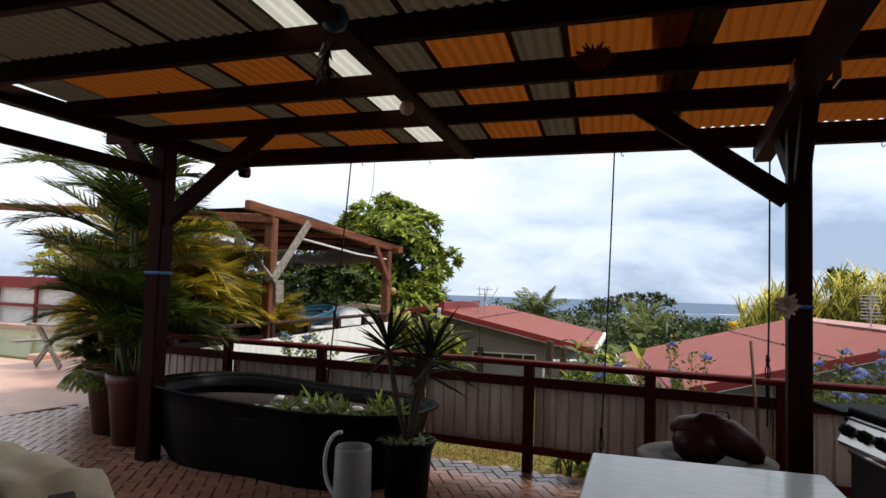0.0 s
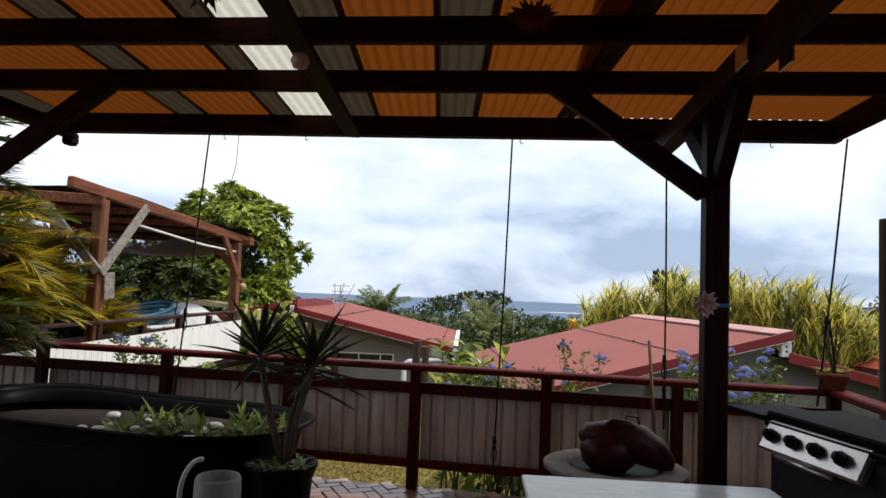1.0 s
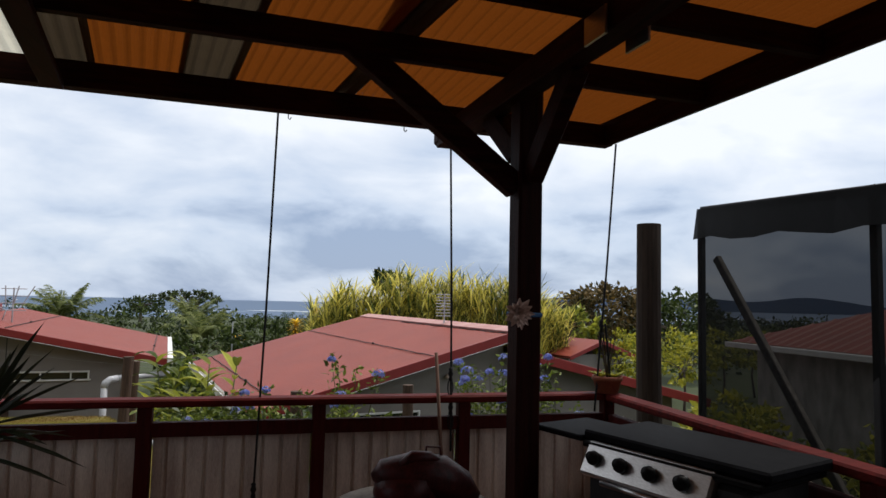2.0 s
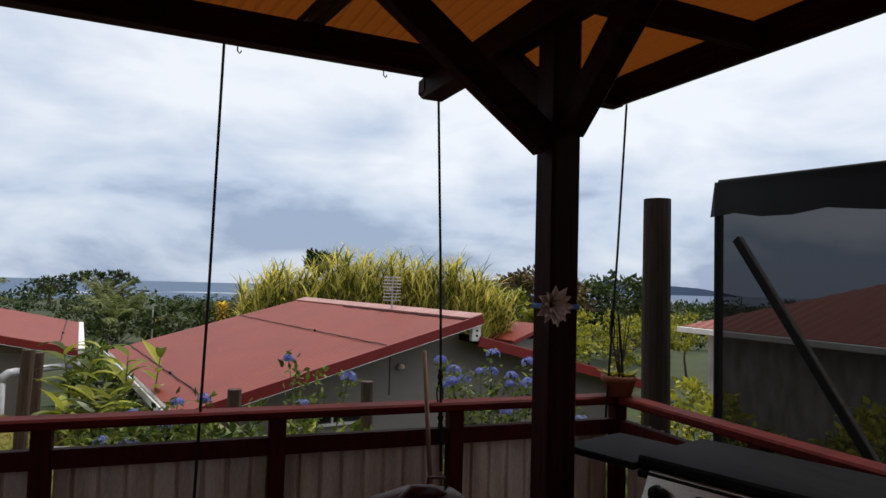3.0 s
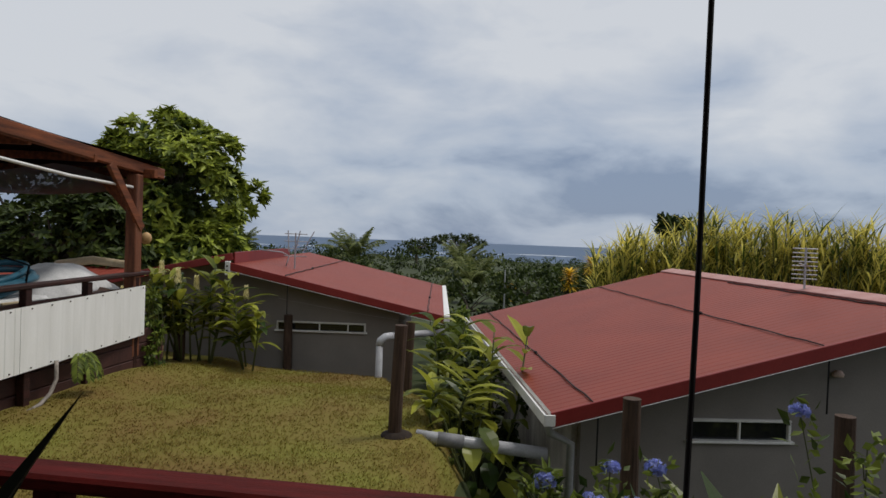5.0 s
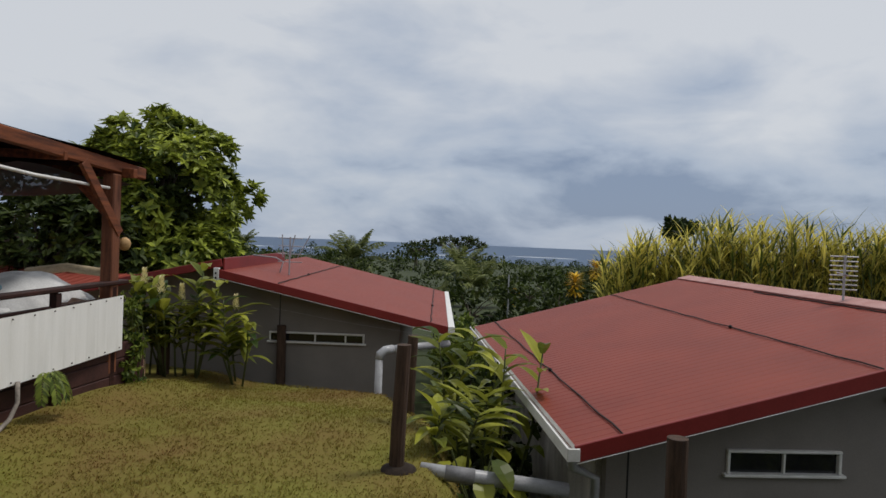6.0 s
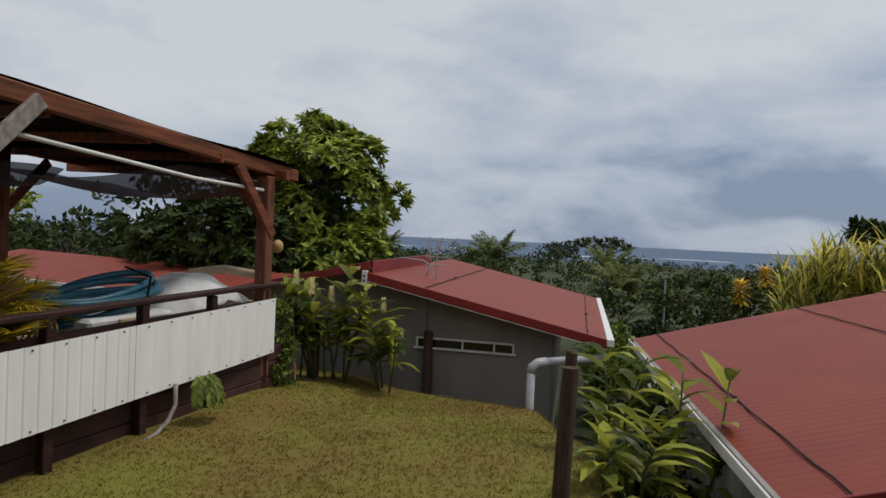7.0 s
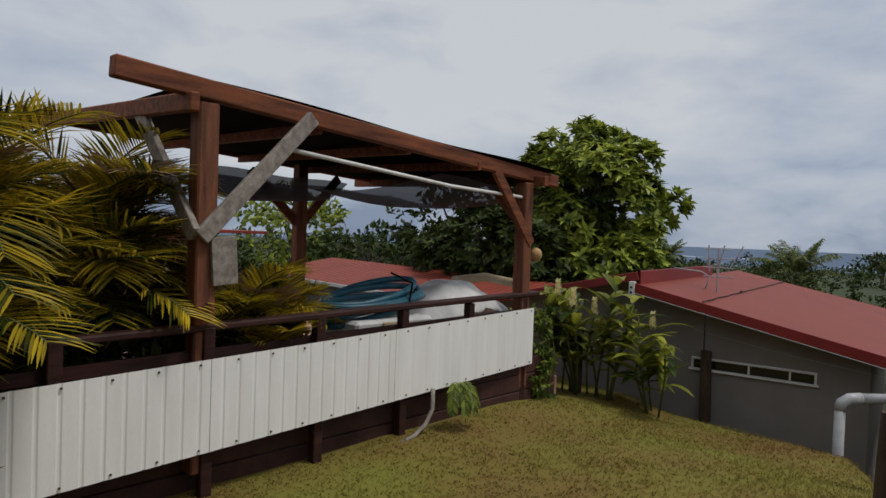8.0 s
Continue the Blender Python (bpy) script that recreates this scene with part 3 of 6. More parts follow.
def palm_tree(base, top, crown_r, label, fronds=22):
    ob = thing("coconut_palm", base, label, "palm", "coconut palms in the woods")
    tk, rib, lf = Shape(), Shape(), Shape()
    b, t = Vector(base), Vector(top)
    tk.tube([b, b.lerp(t, 0.5) + Vector((crown_r * 0.08, 0, 0)), t], [crown_r * 0.05, crown_r * 0.035, crown_r * 0.03], 8)
    for k in range(fronds):
        a = 2.4 * k
        up = 3.2 - 3.3 * k / fronds
        frond(lf, rib, t, (math.cos(a), math.sin(a), up), crown_r * rnd.uniform(0.85, 1.1), rnd.uniform(0.9, 1.5), 34, crown_r * 0.17, crown_r * 0.034, 0.05, 1.0)
    part("trunk", smooth(tk), BARK, ob)
    part("fronds", lf, LEAF_COCO, ob)
    return ob


palm_tree((-35.2, 128, -12), (-34.9, 128, -4.0), 7.6, "tall coconut palm with raised fronds above the woods")
palm_tree((-4.2, 44, -5), (-4.0, 44, -1.5), 2.6, "coconut palm with long feathery fronds between the houses")
palm_tree((-6.5, 60, -5), (-6.2, 60, -1.2), 3.0, "coconut palm with spreading fronds among dark trees")
palm_tree((-26, 60, -5), (-26, 60, 0.2), 2.0, "small coconut palm among the trees")
palm_tree((-43, 52, -5), (-43, 52, 0.9), 2.2, "coconut palm beyond the pool")


def rain_tree(base, top, reach, label):
    """Wide limbs that carry thin flat shelves of leaves with sky between them."""
    ob = thing("rain_tree", base, label, "tree")
    tk, lf = Shape(), Shape()
    b, t = Vector(base), Vector(top)
    fork = b.lerp(t, 0.62)
    tk.tube([b, fork], [0.75, 0.5], 8)
    for k in range(13):
        a = 2.4 * k
        r = reach * (0.25 + 0.75 * ((k + 0.5) / 13) ** 0.6)
        e = Vector((t.x + r * math.cos(a), t.y + r * math.sin(a), t.z - 0.34 * reach * (r / reach) ** 2 * rnd.uniform(0.5, 1.2)))
        tk.tube([fork, fork.lerp(e, 0.5) + Vector((0, 0, reach * 0.05)), e - Vector((0, 0, 0.2))], [0.32, 0.22, 0.08], 5, False)
        crown(lf, e, (reach * 0.30, reach * 0.30, reach * 0.07), 260, reach * 0.075, 0.2, 0.6)
    part("trunk", smooth(tk), BARK, ob)
    part("crown", lf, LEAF_DARK, ob)


rain_tree((-23.5, 215, -14), (-23.5, 215, 2.2), 9.5, "wide flat-topped rain tree rising above the woods")
broad_tree("rain_tree", (-42, 240, -12), (-42, 240, -2.4), (7.5, 7.5, 2.4), 900, 1.1, LEAF_DARK, "dark rounded tree standing above the woods", 0.7, 0.35)
broad_tree("papaya_tree", (5.25, 33, -3), (5.25, 33, 2.45), (0.8, 0.8, 0.4), 620, 0.30, LEAF_DARK, "slim tree with a leafy top over the reeds", 0.08, 0.3)


def rosette_tree(name, base, lobes, shoots, leaf, leafmat, label, r=0.28):
    """A tree whose shoots end in rosettes of large leaves, gathered on rounded lobes; dark inner leaves paint shade
    into the gaps between.
    """
    ob = thing(name, base, label, "tree")
    outer, inner, tk = Shape(), Shape(), Shape()
    clumps = []
    for centre, radii, count in lobes:
        c = Vector(centre)
        for _ in range(count):
            d = ball()
            p = c + Vector((d.x * radii[0], d.y * radii[1], d.z * radii[2])) * rnd.uniform(0.72, 0.98)
            clumps.append((p, rnd.uniform(0.38, 0.72), d))
        # dark leaf colour inside each lobe stands in for the crown's inner shade
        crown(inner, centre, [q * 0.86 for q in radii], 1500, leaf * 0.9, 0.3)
    for p, s, d in clumps:
        for _ in range(shoots):
            o = (ball() + d * 0.7 + Vector((0, 0, 0.35))).normalized()
            tip = p + o * s * rnd.uniform(0.75, 1.05)
            axis = (o * 0.8 + Vector((0, 0, 0.7)) + ball() * 0.35).normalized()
            u = axis.cross(ball()).normalized()
            v = axis.cross(u)
            n = rnd.randint(7, 10)
            for k in range(n):
                a = 2.4 * k
                w = u * math.cos(a) + v * math.sin(a)
                outer.blade(tip - axis * 0.015 * k, w + axis * rnd.uniform(0.15, 0.9), axis, leaf * rnd.uniform(0.75, 1.15), leaf * 0.5, rnd.uniform(0.1, 0.5), 2, 0.22)
    top = Vector(lobes[0][0])
    trunk_and_limbs(tk, base, top - Vector((0, 0, lobes[0][1][2] * 0.5)), r, [(p - top, s) for p, s, d in clumps], top, 22)
    part("trunk", smooth(tk), BARK, ob)
    part("crown", outer, leafmat, ob)
    part("inner_foliage", inner, LEAF_DARK, ob, "inner leaves coloured dark green for shade inside the crown")
    return ob


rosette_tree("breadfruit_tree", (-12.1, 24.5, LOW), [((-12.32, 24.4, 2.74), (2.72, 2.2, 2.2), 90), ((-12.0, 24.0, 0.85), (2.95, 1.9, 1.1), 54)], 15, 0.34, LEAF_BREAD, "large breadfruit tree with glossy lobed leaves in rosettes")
broad_tree("dark_tree", (-17, 24, LOW), (-17.2, 24, 1.6), (2.8, 2.4, 2.0), 1900, 0.32, LEAF_DARK, "dark leafy tree behind the pergola", 0.2)
rosette_tree("dark_tree", (-13.8, 21.5, LOW), [((-13.9, 21.5, 1.05), (2.7, 1.5, 1.2), 36), ((-13.3, 21.6, 2.2), (0.5, 0.5, 0.6), 5)], 10, 0.3, LEAF_DARK, "dark glossy-leaved tree behind the pergola", 0.2)
broad_tree("dark_tree", (-26, 27, LOW), (-26, 27, 0.6), (4.2, 2.4, 1.2), 1500, 0.35, LEAF_DARK, "dark leafy tree behind the pergola", 0.2)
broad_tree("dark_tree", (-33, 27, LOW), (-33, 27, 2.0), (3.2, 2.4, 2.4), 1500, 0.4, LEAF_BREAD, "green tree beyond the pool terrace", 0.2)
broad_tree("brown_tree", (15.5, 30, LOW), (15.2, 30, 1.15), (2.3, 2.0, 1.2), 3600, 0.26, LEAF_RUST, "tree with rusty brown foliage beyond the houses", 0.18)
broad_tree("brown_tree", (19.5, 30, LOW), (19.2, 30, 0.9), (2.4, 2.0, 1.3), 3000, 0.26, LEAF_DARK, "dark green tree beyond the houses", 0.18)
broad_tree("young_tree", (10.6, 24, LOW), (10.6, 24, 0.7), (1.2, 0.9, 0.9), 420, 0.28, LEAF_GINGER, "young tree with large light green leaves", 0.07, 0.3)
for x, y, z in ((14.2, 24.0, 0.0), (16.4, 23.0, 0.1), (13.0, 20.5, -0.1), (18.6, 24.0, 0.1), (11.8, 22.5, -0.1), (10.6, 20.8, -0.3)):
    broad_tree("lime_shrub", (x, y, LOW), (x, y, z), (1.25, 1.0, 0.75), 900, 0.17, LEAF_LIME, "yellow-green garden shrub behind the houses", 0.05, group="yellow-green shrubs")
for x, y in ((-1.75, 17.6), (-2.0, 19.6), (-2.6, 22.5)):
    broad_tree("bush", (x, y, LOW), (x, y, -0.95), (0.6, 0.9, 0.8), 900, 0.16, LEAF_SHRUB, "dense green bush in the gap between the houses", 0.05, group="bushes between the houses")
for x, y in ((0.4, 30.0), (-2.6, 27.5), (-0.6, 36), (2.2, 31)):
    broad_tree("bush", (x, y, LOW), (x, y, -0.5), (1.9, 1.3, 0.9), 1100, 0.24, LEAF_DARK, "dark leafy green bush between the houses", 0.06, group="bushes between the houses")


def croton(x, y, z, r):
    ob = thing("croton", (x, y, LOW), "bright yellow croton with upright leaf rosettes", "shrub", "yellow crotons")
    st, lf = Shape(), Shape()
    st.tube([(x, y, LOW), (x, y, z)], [0.05, 0.03], 6)
    for k in range(70):
        a, t = k * 2.4, k / 70
        lf.blade((x, y, z - r * 0.6 + r * 1.1 * t), (math.cos(a), math.sin(a), -0.3 + 1.5 * t), (0, 0, 1), r * rnd.uniform(0.6, 0.9), r * 0.2, 0.7, 3)
    part("stem", st, BARK, ob)
    part("leaves", lf, LEAF_CROTON, ob)


croton(1.05, 30, 0.25, 0.55)
croton(1.9, 31, 0.75, 0.5)
croton(-1.3, 30, -0.35, 0.45)


def reed_clump(x, y, w, top, label):
    """A dense stand of long striped leaves arching out of many canes."""
    ob = thing("variegated_reed", (x, y, LOW), label, "reed clump", "variegated reeds behind the roof")
    st, lf = Shape(), Shape()
    for _ in range(120):
        px, py = x + rnd.uniform(-w, w), y + rnd.uniform(-0.7, 0.7)
        h = (top - LOW) * rnd.uniform(0.70, 0.97) * (1 - 0.10 * (abs(px - x) / w) ** 2)
        dx, dy = rnd.uniform(-0.12, 0.12) * h, rnd.uniform(-0.14, 0.06) * h
        hd = Vector((px + dx, py + dy, LOW + h))
        st.tube([(px, py, LOW), (px + dx * 0.4, py + dy * 0.4, LOW + h * 0.5), hd], [0.02, 0.017, 0.008], 5, False)
        for k in range(24):
            t = 1 - 0.62 * (k / 24) ** 1.2
            p = Vector((px + dx * t, py + dy * t, LOW + h * t))
            a = k * 2.6 + rnd.uniform(-0.4, 0.4)
            lf.blade(p, (math.cos(a) * 0.7, math.sin(a) * 0.7, rnd.uniform(0.8, 2.4)), (0, 0, 1), rnd.uniform(0.40, 0.74), rnd.uniform(0.038, 0.062), rnd.uniform(0.2, 1.5), 3, 0.15)
    part("cane", st, CANE, ob, kind="stuff")
    part("leaves", lf, LEAF_REED, ob)


for x, y, w, top in ((2.3, 22.4, 0.9, 2.0), (3.9, 22.0, 0.95, 2.5), (5.5, 21.6, 0.95, 2.55), (7.0, 21.4, 0.9, 2.45), (8.2, 21.2, 0.6, 1.9)):
    reed_clump(x, y, w, top, "tall clump of reeds with yellow-striped arching leaves")


# ---- houses ----
class Plan:
    """A house's own axes: a along its front, b away from the terrace."""

    def __init__(self, x, y, turn, z=0.0):
        self.z = z
        self.x, self.y, self.c, self.s = x, y, math.cos(radians(turn)), math.sin(radians(turn))
        self.m = Matrix.Rotation(radians(turn), 3, "Z")

    def at(self, a, b, z):
        return Vector((self.x + a * self.c - b * self.s, self.y + a * self.s + b * self.c, z + self.z))

    def block(self, shape, a0, a1, b0, b1, z0, z1, c=0.006):
        return shape.box(self.at((a0 + a1) / 2, (b0 + b1) / 2, (z0 + z1) / 2), (abs(a1 - a0), abs(b1 - b0), abs(z1 - z0)), self.m, c)


def roof_slab(pl, a0, z0, a1, z1, b0, b1, pitch=0.12):
    """A sloped sheet-metal roof with low ribs down the slope, and a thickness."""
    sh = Shape()
    n = int((b1 - b0) / pitch)
    prof = []
    for i in range(n):
        b = b0 + i * pitch
        prof += [(b, 0.0), (b + pitch * 0.80, 0.0), (b + pitch * 0.86, 0.0025), (b + pitch * 0.94, 0.0025)]
    prof.append((b1, 0.0))
    for b, h in prof:
        sh.v += [tuple(pl.at(a0, b, z0 + h)), tuple(pl.at(a1, b, z1 + h))]
    for i in range(len(prof) - 1):
        k = 2 * i
        sh.f.append((k, k + 1, k + 3, k + 2))
    k = len(sh.v)
    sh.v += [tuple(pl.at(a, b, z - 0.06)) for a, z in ((a0, z0), (a1, z1)) for b in (b0, b1)]
    sh.f.append((k, k + 1, k + 3, k + 2))
    return sh


def gable_wall(pl, a0, a1, b, z0, za, zb, t=0.12, holes=()):
    """A front wall with a sloping top, with openings through it: (a0, a1, z0, z1)."""
    sh = Shape()
    cuts = sorted({a0, a1, *[h[0] for h in holes], *[h[1] for h in holes]})

    def ztop(a):
        return za + (zb - za) * (a - a0) / (a1 - a0)

    def prism(l, r, lo0, lo1, hi0, hi1):
        v = [pl.at(l, b, lo0), pl.at(r, b, lo1), pl.at(r, b, hi1), pl.at(l, b, hi0), pl.at(l, b + t, lo0), pl.at(r, b + t, lo1), pl.at(r, b + t, hi1), pl.at(l, b + t, hi0)]
        sh.add(v, [(0, 1, 2, 3), (5, 4, 7, 6), (0, 4, 5, 1), (3, 2, 6, 7), (0, 3, 7, 4), (1, 5, 6, 2)])

    for l, r in zip(cuts, cuts[1:]):
        hole = [h for h in holes if h[0] <= l and r <= h[1]]
        if hole:
            prism(l, r, z0, z0, hole[0][2], hole[0][2])
            prism(l, r, hole[0][3], hole[0][3], ztop(l), ztop(r))
        else:
            prism(l, r, z0, z0, ztop(l), ztop(r))
    return sh


def strip_window(pl, house, a0, a1, b, z0, z1, panes, label):
    win = thing("window", pl.at((a0 + a1) / 2, b, z0), "", "", "")
    win.parent = house
    win.matrix_parent_inverse = Matrix.Translation(-Vector(house.location))
    f = Shape()
    w = 0.028
    pl.block(f, a0, a1, b - 0.035, b + 0.05, z1 - w, z1)
    pl.block(f, a0 - 0.03, a1 + 0.03, b - 0.055, b + 0.05, z0, z0 + w)
    pl.block(f, a0, a0 + w, b - 0.03, b + 0.05, z0 + w, z1 - w)
    pl.block(f, a1 - w, a1, b - 0.03, b + 0.05, z0 + w, z1 - w)
    for k in range(1, panes):
        a = a0 + (a1 - a0) * (k / panes if panes != 3 else (0.48, 0.80)[k - 1])
        pl.block(f, a - 0.011, a + 0.011, b - 0.02, b + 0.04, z0 + w, z1 - w)
    ob = new("window_frame", f.mesh("window_frame", WHITE))
    ob.parent, ob.matrix_parent_inverse = win, Matrix.Translation(-pl.at((a0 + a1) / 2, b, z0))
    g = Shape()
    pl.block(g, a0 + w, a1 - w, b + 0.012, b + 0.02, z0 + w, z1 - w, 0.001)
    ob = new("pane", g.mesh("pane", WINDOW))
    ob.parent, ob.matrix_parent_inverse = win, Matrix.Translation(-pl.at((a0 + a1) / 2, b, z0))
    tagged(win, label)


def cable_on_roof(pl, house, a, a0, z0, a1, z1, b0, b1, hang=0.5):
    """A tie-down cable lying along the ribs, hanging over the front edge."""
    z = z0 + (z1 - z0) * (a - a0) / (a1 - a0)
    sh = Shape()
    pts = [pl.at(a + 0.01 * math.sin(k * 1.7), b0 + (b1 - b0) * k / 24, z + 0.016 + 0.004 * math.sin(k * 2.3)) for k in range(25)]
    front = [pl.at(a + 0.05, b0 - 0.02, z - 0.12 - hang * k / 4) for k in range(4, -1, -1)]
    sh.tube(front + pts, 0.008, 6)
    part("tie_cable", smooth(sh), CABLE, house, "black tie-down cable over the roof")
    kn = Shape()
    kn.lathe([(0.0, -0.02), (0.022, -0.01), (0.024, 0.01), (0.0, 0.025)], pl.at(a, b0 + (b1 - b0) * 0.36, z + 0.02), 10)
    part("cable_clamp", smooth(kn), CABLE, house)


def antenna(name, base, h, bars, w, label):
    ob = thing(name, base, label, "antenna")
    b = Vector(base)
    m = Shape().tube([b, b + Vector((0, 0, h))], 0.014, 6)
    part("mast", m, PIPE, ob)
    for k in range(bars):
        z = h * (0.35 + 0.62 * k / (bars - 1))
        e = Shape().tube([b + Vector((-w / 2, 0.04, z)), b + Vector((w / 2, 0.0, z))], 0.009, 5)
        part("element", e, PIPE, ob)
    part("boom", Shape().tube([b + Vector((0, -0.12, h * 0.62)), b + Vector((0, 0.2, h * 0.66))], 0.009, 6), STEEL, ob)
    return ob


# nearer house, low edge to the left of its ridge
H2 = Plan(-0.18, 10.37, 11.7, 0.03)
house = thing("bungalow", H2.at(2.0, 3.0, LOW), "grey rendered bungalow with a red sheet-metal roof", "house")
part("roof", roof_slab(H2, 0, 0.10, 4.04, 1.17, 0, 6.95), ROOF_RED, house, "red painted ribbed metal roof")
f = Shape().beam(H2.at(0, -0.012, 0.045), H2.at(4.06, -0.012, 1.115), 0.03, 0.135)
part("fascia", f, ROOF_TRIM, house, "dark red fascia board")
f = Shape().beam(H2.at(0, -0.03, -0.03), H2.at(4.06, -0.03, 1.045), 0.008, 0.007)
part("drip_edge", f, WHITE, house)
f = Shape().beam(H2.at(3.93, -0.03, 1.157), H2.at(3.93, 6.97, 1.157), 0.24, 0.02, up=H2.m @ Vector((-0.256, 0, 0.967)))
part("ridge_cap", f, ROOF_CAP, house, "faded pinkish ridge cap")
part("front_wall", gable_wall(H2, 0.42, 4.0, 0.5, LOW - 0.1, 0.14, 1.05, 0.12, [(1.50, 2.56, -0.29, -0.05)]), WALL_GREY, house)
side = Shape()
H2.block(side, 0.36, 0.48, 0.62, 6.7, LOW - 0.1, 0.08)
part("side_wall", side, WALL_PALE, house, "pale side wall with dark water stains")
back = Shape()
H2.block(back, 0.36, 7.6, 6.6, 6.7, LOW - 0.1, 0.0)
H2.block(back, 7.5, 7.6, 0.6, 6.6, LOW - 0.1, -0.2)
H2.block(back, 0.5, 7.5, 3.0, 3.1, LOW - 0.1, 0.1)
part("back_wall", back, WALL_GREY, house)
part("low_roof", roof_slab(H2, 3.98, 0.88, 8.0, -0.06, 0.02, 6.9), ROOF_RED, house, "lower red roof slope beyond the ridge")
f = Shape().beam(H2.at(4.0, -0.005, 0.80), H2.at(8.0, -0.005, -0.14), 0.03, 0.15)
part("low_fascia", f, ROOF_TRIM, house)
part("low_wall", gable_wall(H2, 4.0, 7.6, 0.5, LOW - 0.1, 0.78, -0.06, 0.12), WALL_GREY, house)
cl = Shape()
H2.block(cl, 3.93, 3.98, 0.6, 6.6, 0.6, 1.09)
part("clerestory_wall", cl, WALL_PALE, house)
bx = Shape()
H2.block(bx, 3.90, 4.05, 0.02, 0.10, 0.80, 1.02)
bx2 = part("meter_box", bx, WHITE, house, "small white box under the eaves")
for z in (0.88, 0.95):
    s = Shape()
    H2.block(s, 3.96, 3.99, 0.012, 0.022, z - 0.015, z + 0.015, 0.002)
    part("socket", s, BLACK, bx2)
so = Shape()
so.add([H2.at(3.3, 0.02, 0.86), H2.at(3.95, 0.02, 1.02), H2.at(3.95, 0.5, 1.02), H2.at(3.3, 0.5, 0.86)], [(0, 1, 2, 3)])
part("soffit", so, WHITE, house)
gu = Shape()
for da, w in ((-0.05, 0.02), (0.035, 0.015)):
    gu.beam(H2.at(da - 0.02, -0.05, 0.045), H2.at(da - 0.02, 6.95, 0.045), w, 0.10)
gu.beam(H2.at(-0.03, -0.05, 0.0), H2.at(-0.03, 6.95, 0.0), 0.10, 0.015)
gu.beam(H2.at(-0.03, -0.05, 0.045), H2.at(-0.03, -0.03, 0.045), 0.10, 0.10)
part("gutter", gu, WHITE, house, "white gutter with grey stains")
part("downpipe", smooth(Shape().tube([H2.at(-0.02, 0.1, 0.0), H2.at(0.05, 0.25, -0.15), H2.at(0.3, 0.42, -0.3), H2.at(0.3, 0.42, LOW)], 0.04, 10)), PIPE, house)
strip_window(H2, house, 1.50, 2.56, 0.5, -0.29, -0.05, 2, "narrow white-framed strip window")
for a in (0.37, 2.53):
    cable_on_roof(H2, house, a, 0, 0.10, 4.04, 1.17, 0, 6.9)
f = Shape().tube([H2.at(3.76 + 0.01 * math.sin(k * 1.3), 4.2 * k / 30, 1.105 + 0.004 * math.sin(k * 2)) for k in range(31)], 0.008, 6)
part("ridge_cable", smooth(f), CABLE, house)
lamp = Shape().lathe([(0.0, -0.02), (0.05, -0.01), (0.055, 0.02), (0.03, 0.05), (0.0, 0.055)], H2.at(3.0, 0.44, 0.42), 14)
part("wall_lamp", smooth(lamp), SHELL, house, "small round wall light")
antenna("tv_antenna", H2.at(3.90, 2.45, 1.06), 0.64, 8, 0.30, "white television antenna with many short elements on the red roof")

# farther house, high edge at its left
H1 = Plan(-5.33, 14.58, 8.1, 0.01)
house = thing("bungalow", H1.at(1.0, 3.0, LOW), "grey rendered bungalow with stepped red metal roofs", "house")
part("roof", roof_slab(H1, 0, 1.12, 3.55, 0.37, 0, 6.6), ROOF_RED, house, "red painted ribbed metal roof")
f = Shape().beam(H1.at(-0.02, -0.012, 1.06), H1.at(3.56, -0.012, 0.31), 0.03, 0.13)
part("fascia", f, ROOF_TRIM, house, "dark red fascia board")
f = Shape().beam(H1.at(0, -0.03, 0.985), H1.at(3.56, -0.03, 0.235), 0.008, 0.007)
part("drip_edge", f, WHITE, house)
part("front_wall", gable_wall(H1, -0.1, 2.78, 0.5, LOW - 0.1, 1.08, 0.46, 0.12, [(0.69, 2.22, -0.05, 0.13)]), WALL_GREY, house)
sw = Shape()
H1.block(sw, 2.66, 2.78, 0.62, 6.4, LOW - 0.1, 0.45)
part("side_wall", sw, WALL_GREY, house)
part("left_roof", roof_slab(H1, -4.6, 0.22, 0.05, 1.28, 0.05, 4.0), ROOF_RED, house, "higher red roof slope overlapping the ridge")
f = Shape().beam(H1.at(-4.6, 0.03, 0.16), H1.at(0.04, 0.03, 1.22), 0.03, 0.12)
part("left_fascia", f, ROOF_TRIM, house)
fl = Shape()
H1.block(fl, 0.05, 0.075, 0.05, 4.0, 1.10, 1.29)
part("ridge_flashing", fl, ROOF_TRIM, house)
part("left_wall", gable_wall(H1, -4.3, -0.1, 0.5, LOW - 0.1, 0.24, 1.18, 0.12, [(-1.55, -1.05, -0.08, 0.12)]), WALL_GREY, house)
strip_window(H1, house, -1.55, -1.05, 0.5, -0.08, 0.12, 2, "small white-framed window behind the leaves")
bk = Shape()
H1.block(bk, -4.3, 2.7, 6.3, 6.4, LOW - 0.1, 0.2)
H1.block(bk, -4.3, -4.2, 0.6, 6.3, LOW - 0.1, 0.2)
H1.block(bk, -4.2, 2.6, 3.4, 3.5, LOW - 0.1, 0.15)
part("back_wall", bk, WALL_GREY, house)
strip_window(H1, house, 0.69, 2.22, 0.5, -0.05, 0.13, 3, "long white-framed strip window with dark panes")
bx = Shape()
H1.block(bx, -0.06, 0.02, -0.05, 0.03, 0.91, 1.14)
bx2 = part("meter_box", bx, WHITE, house, "small white box under the eaves")
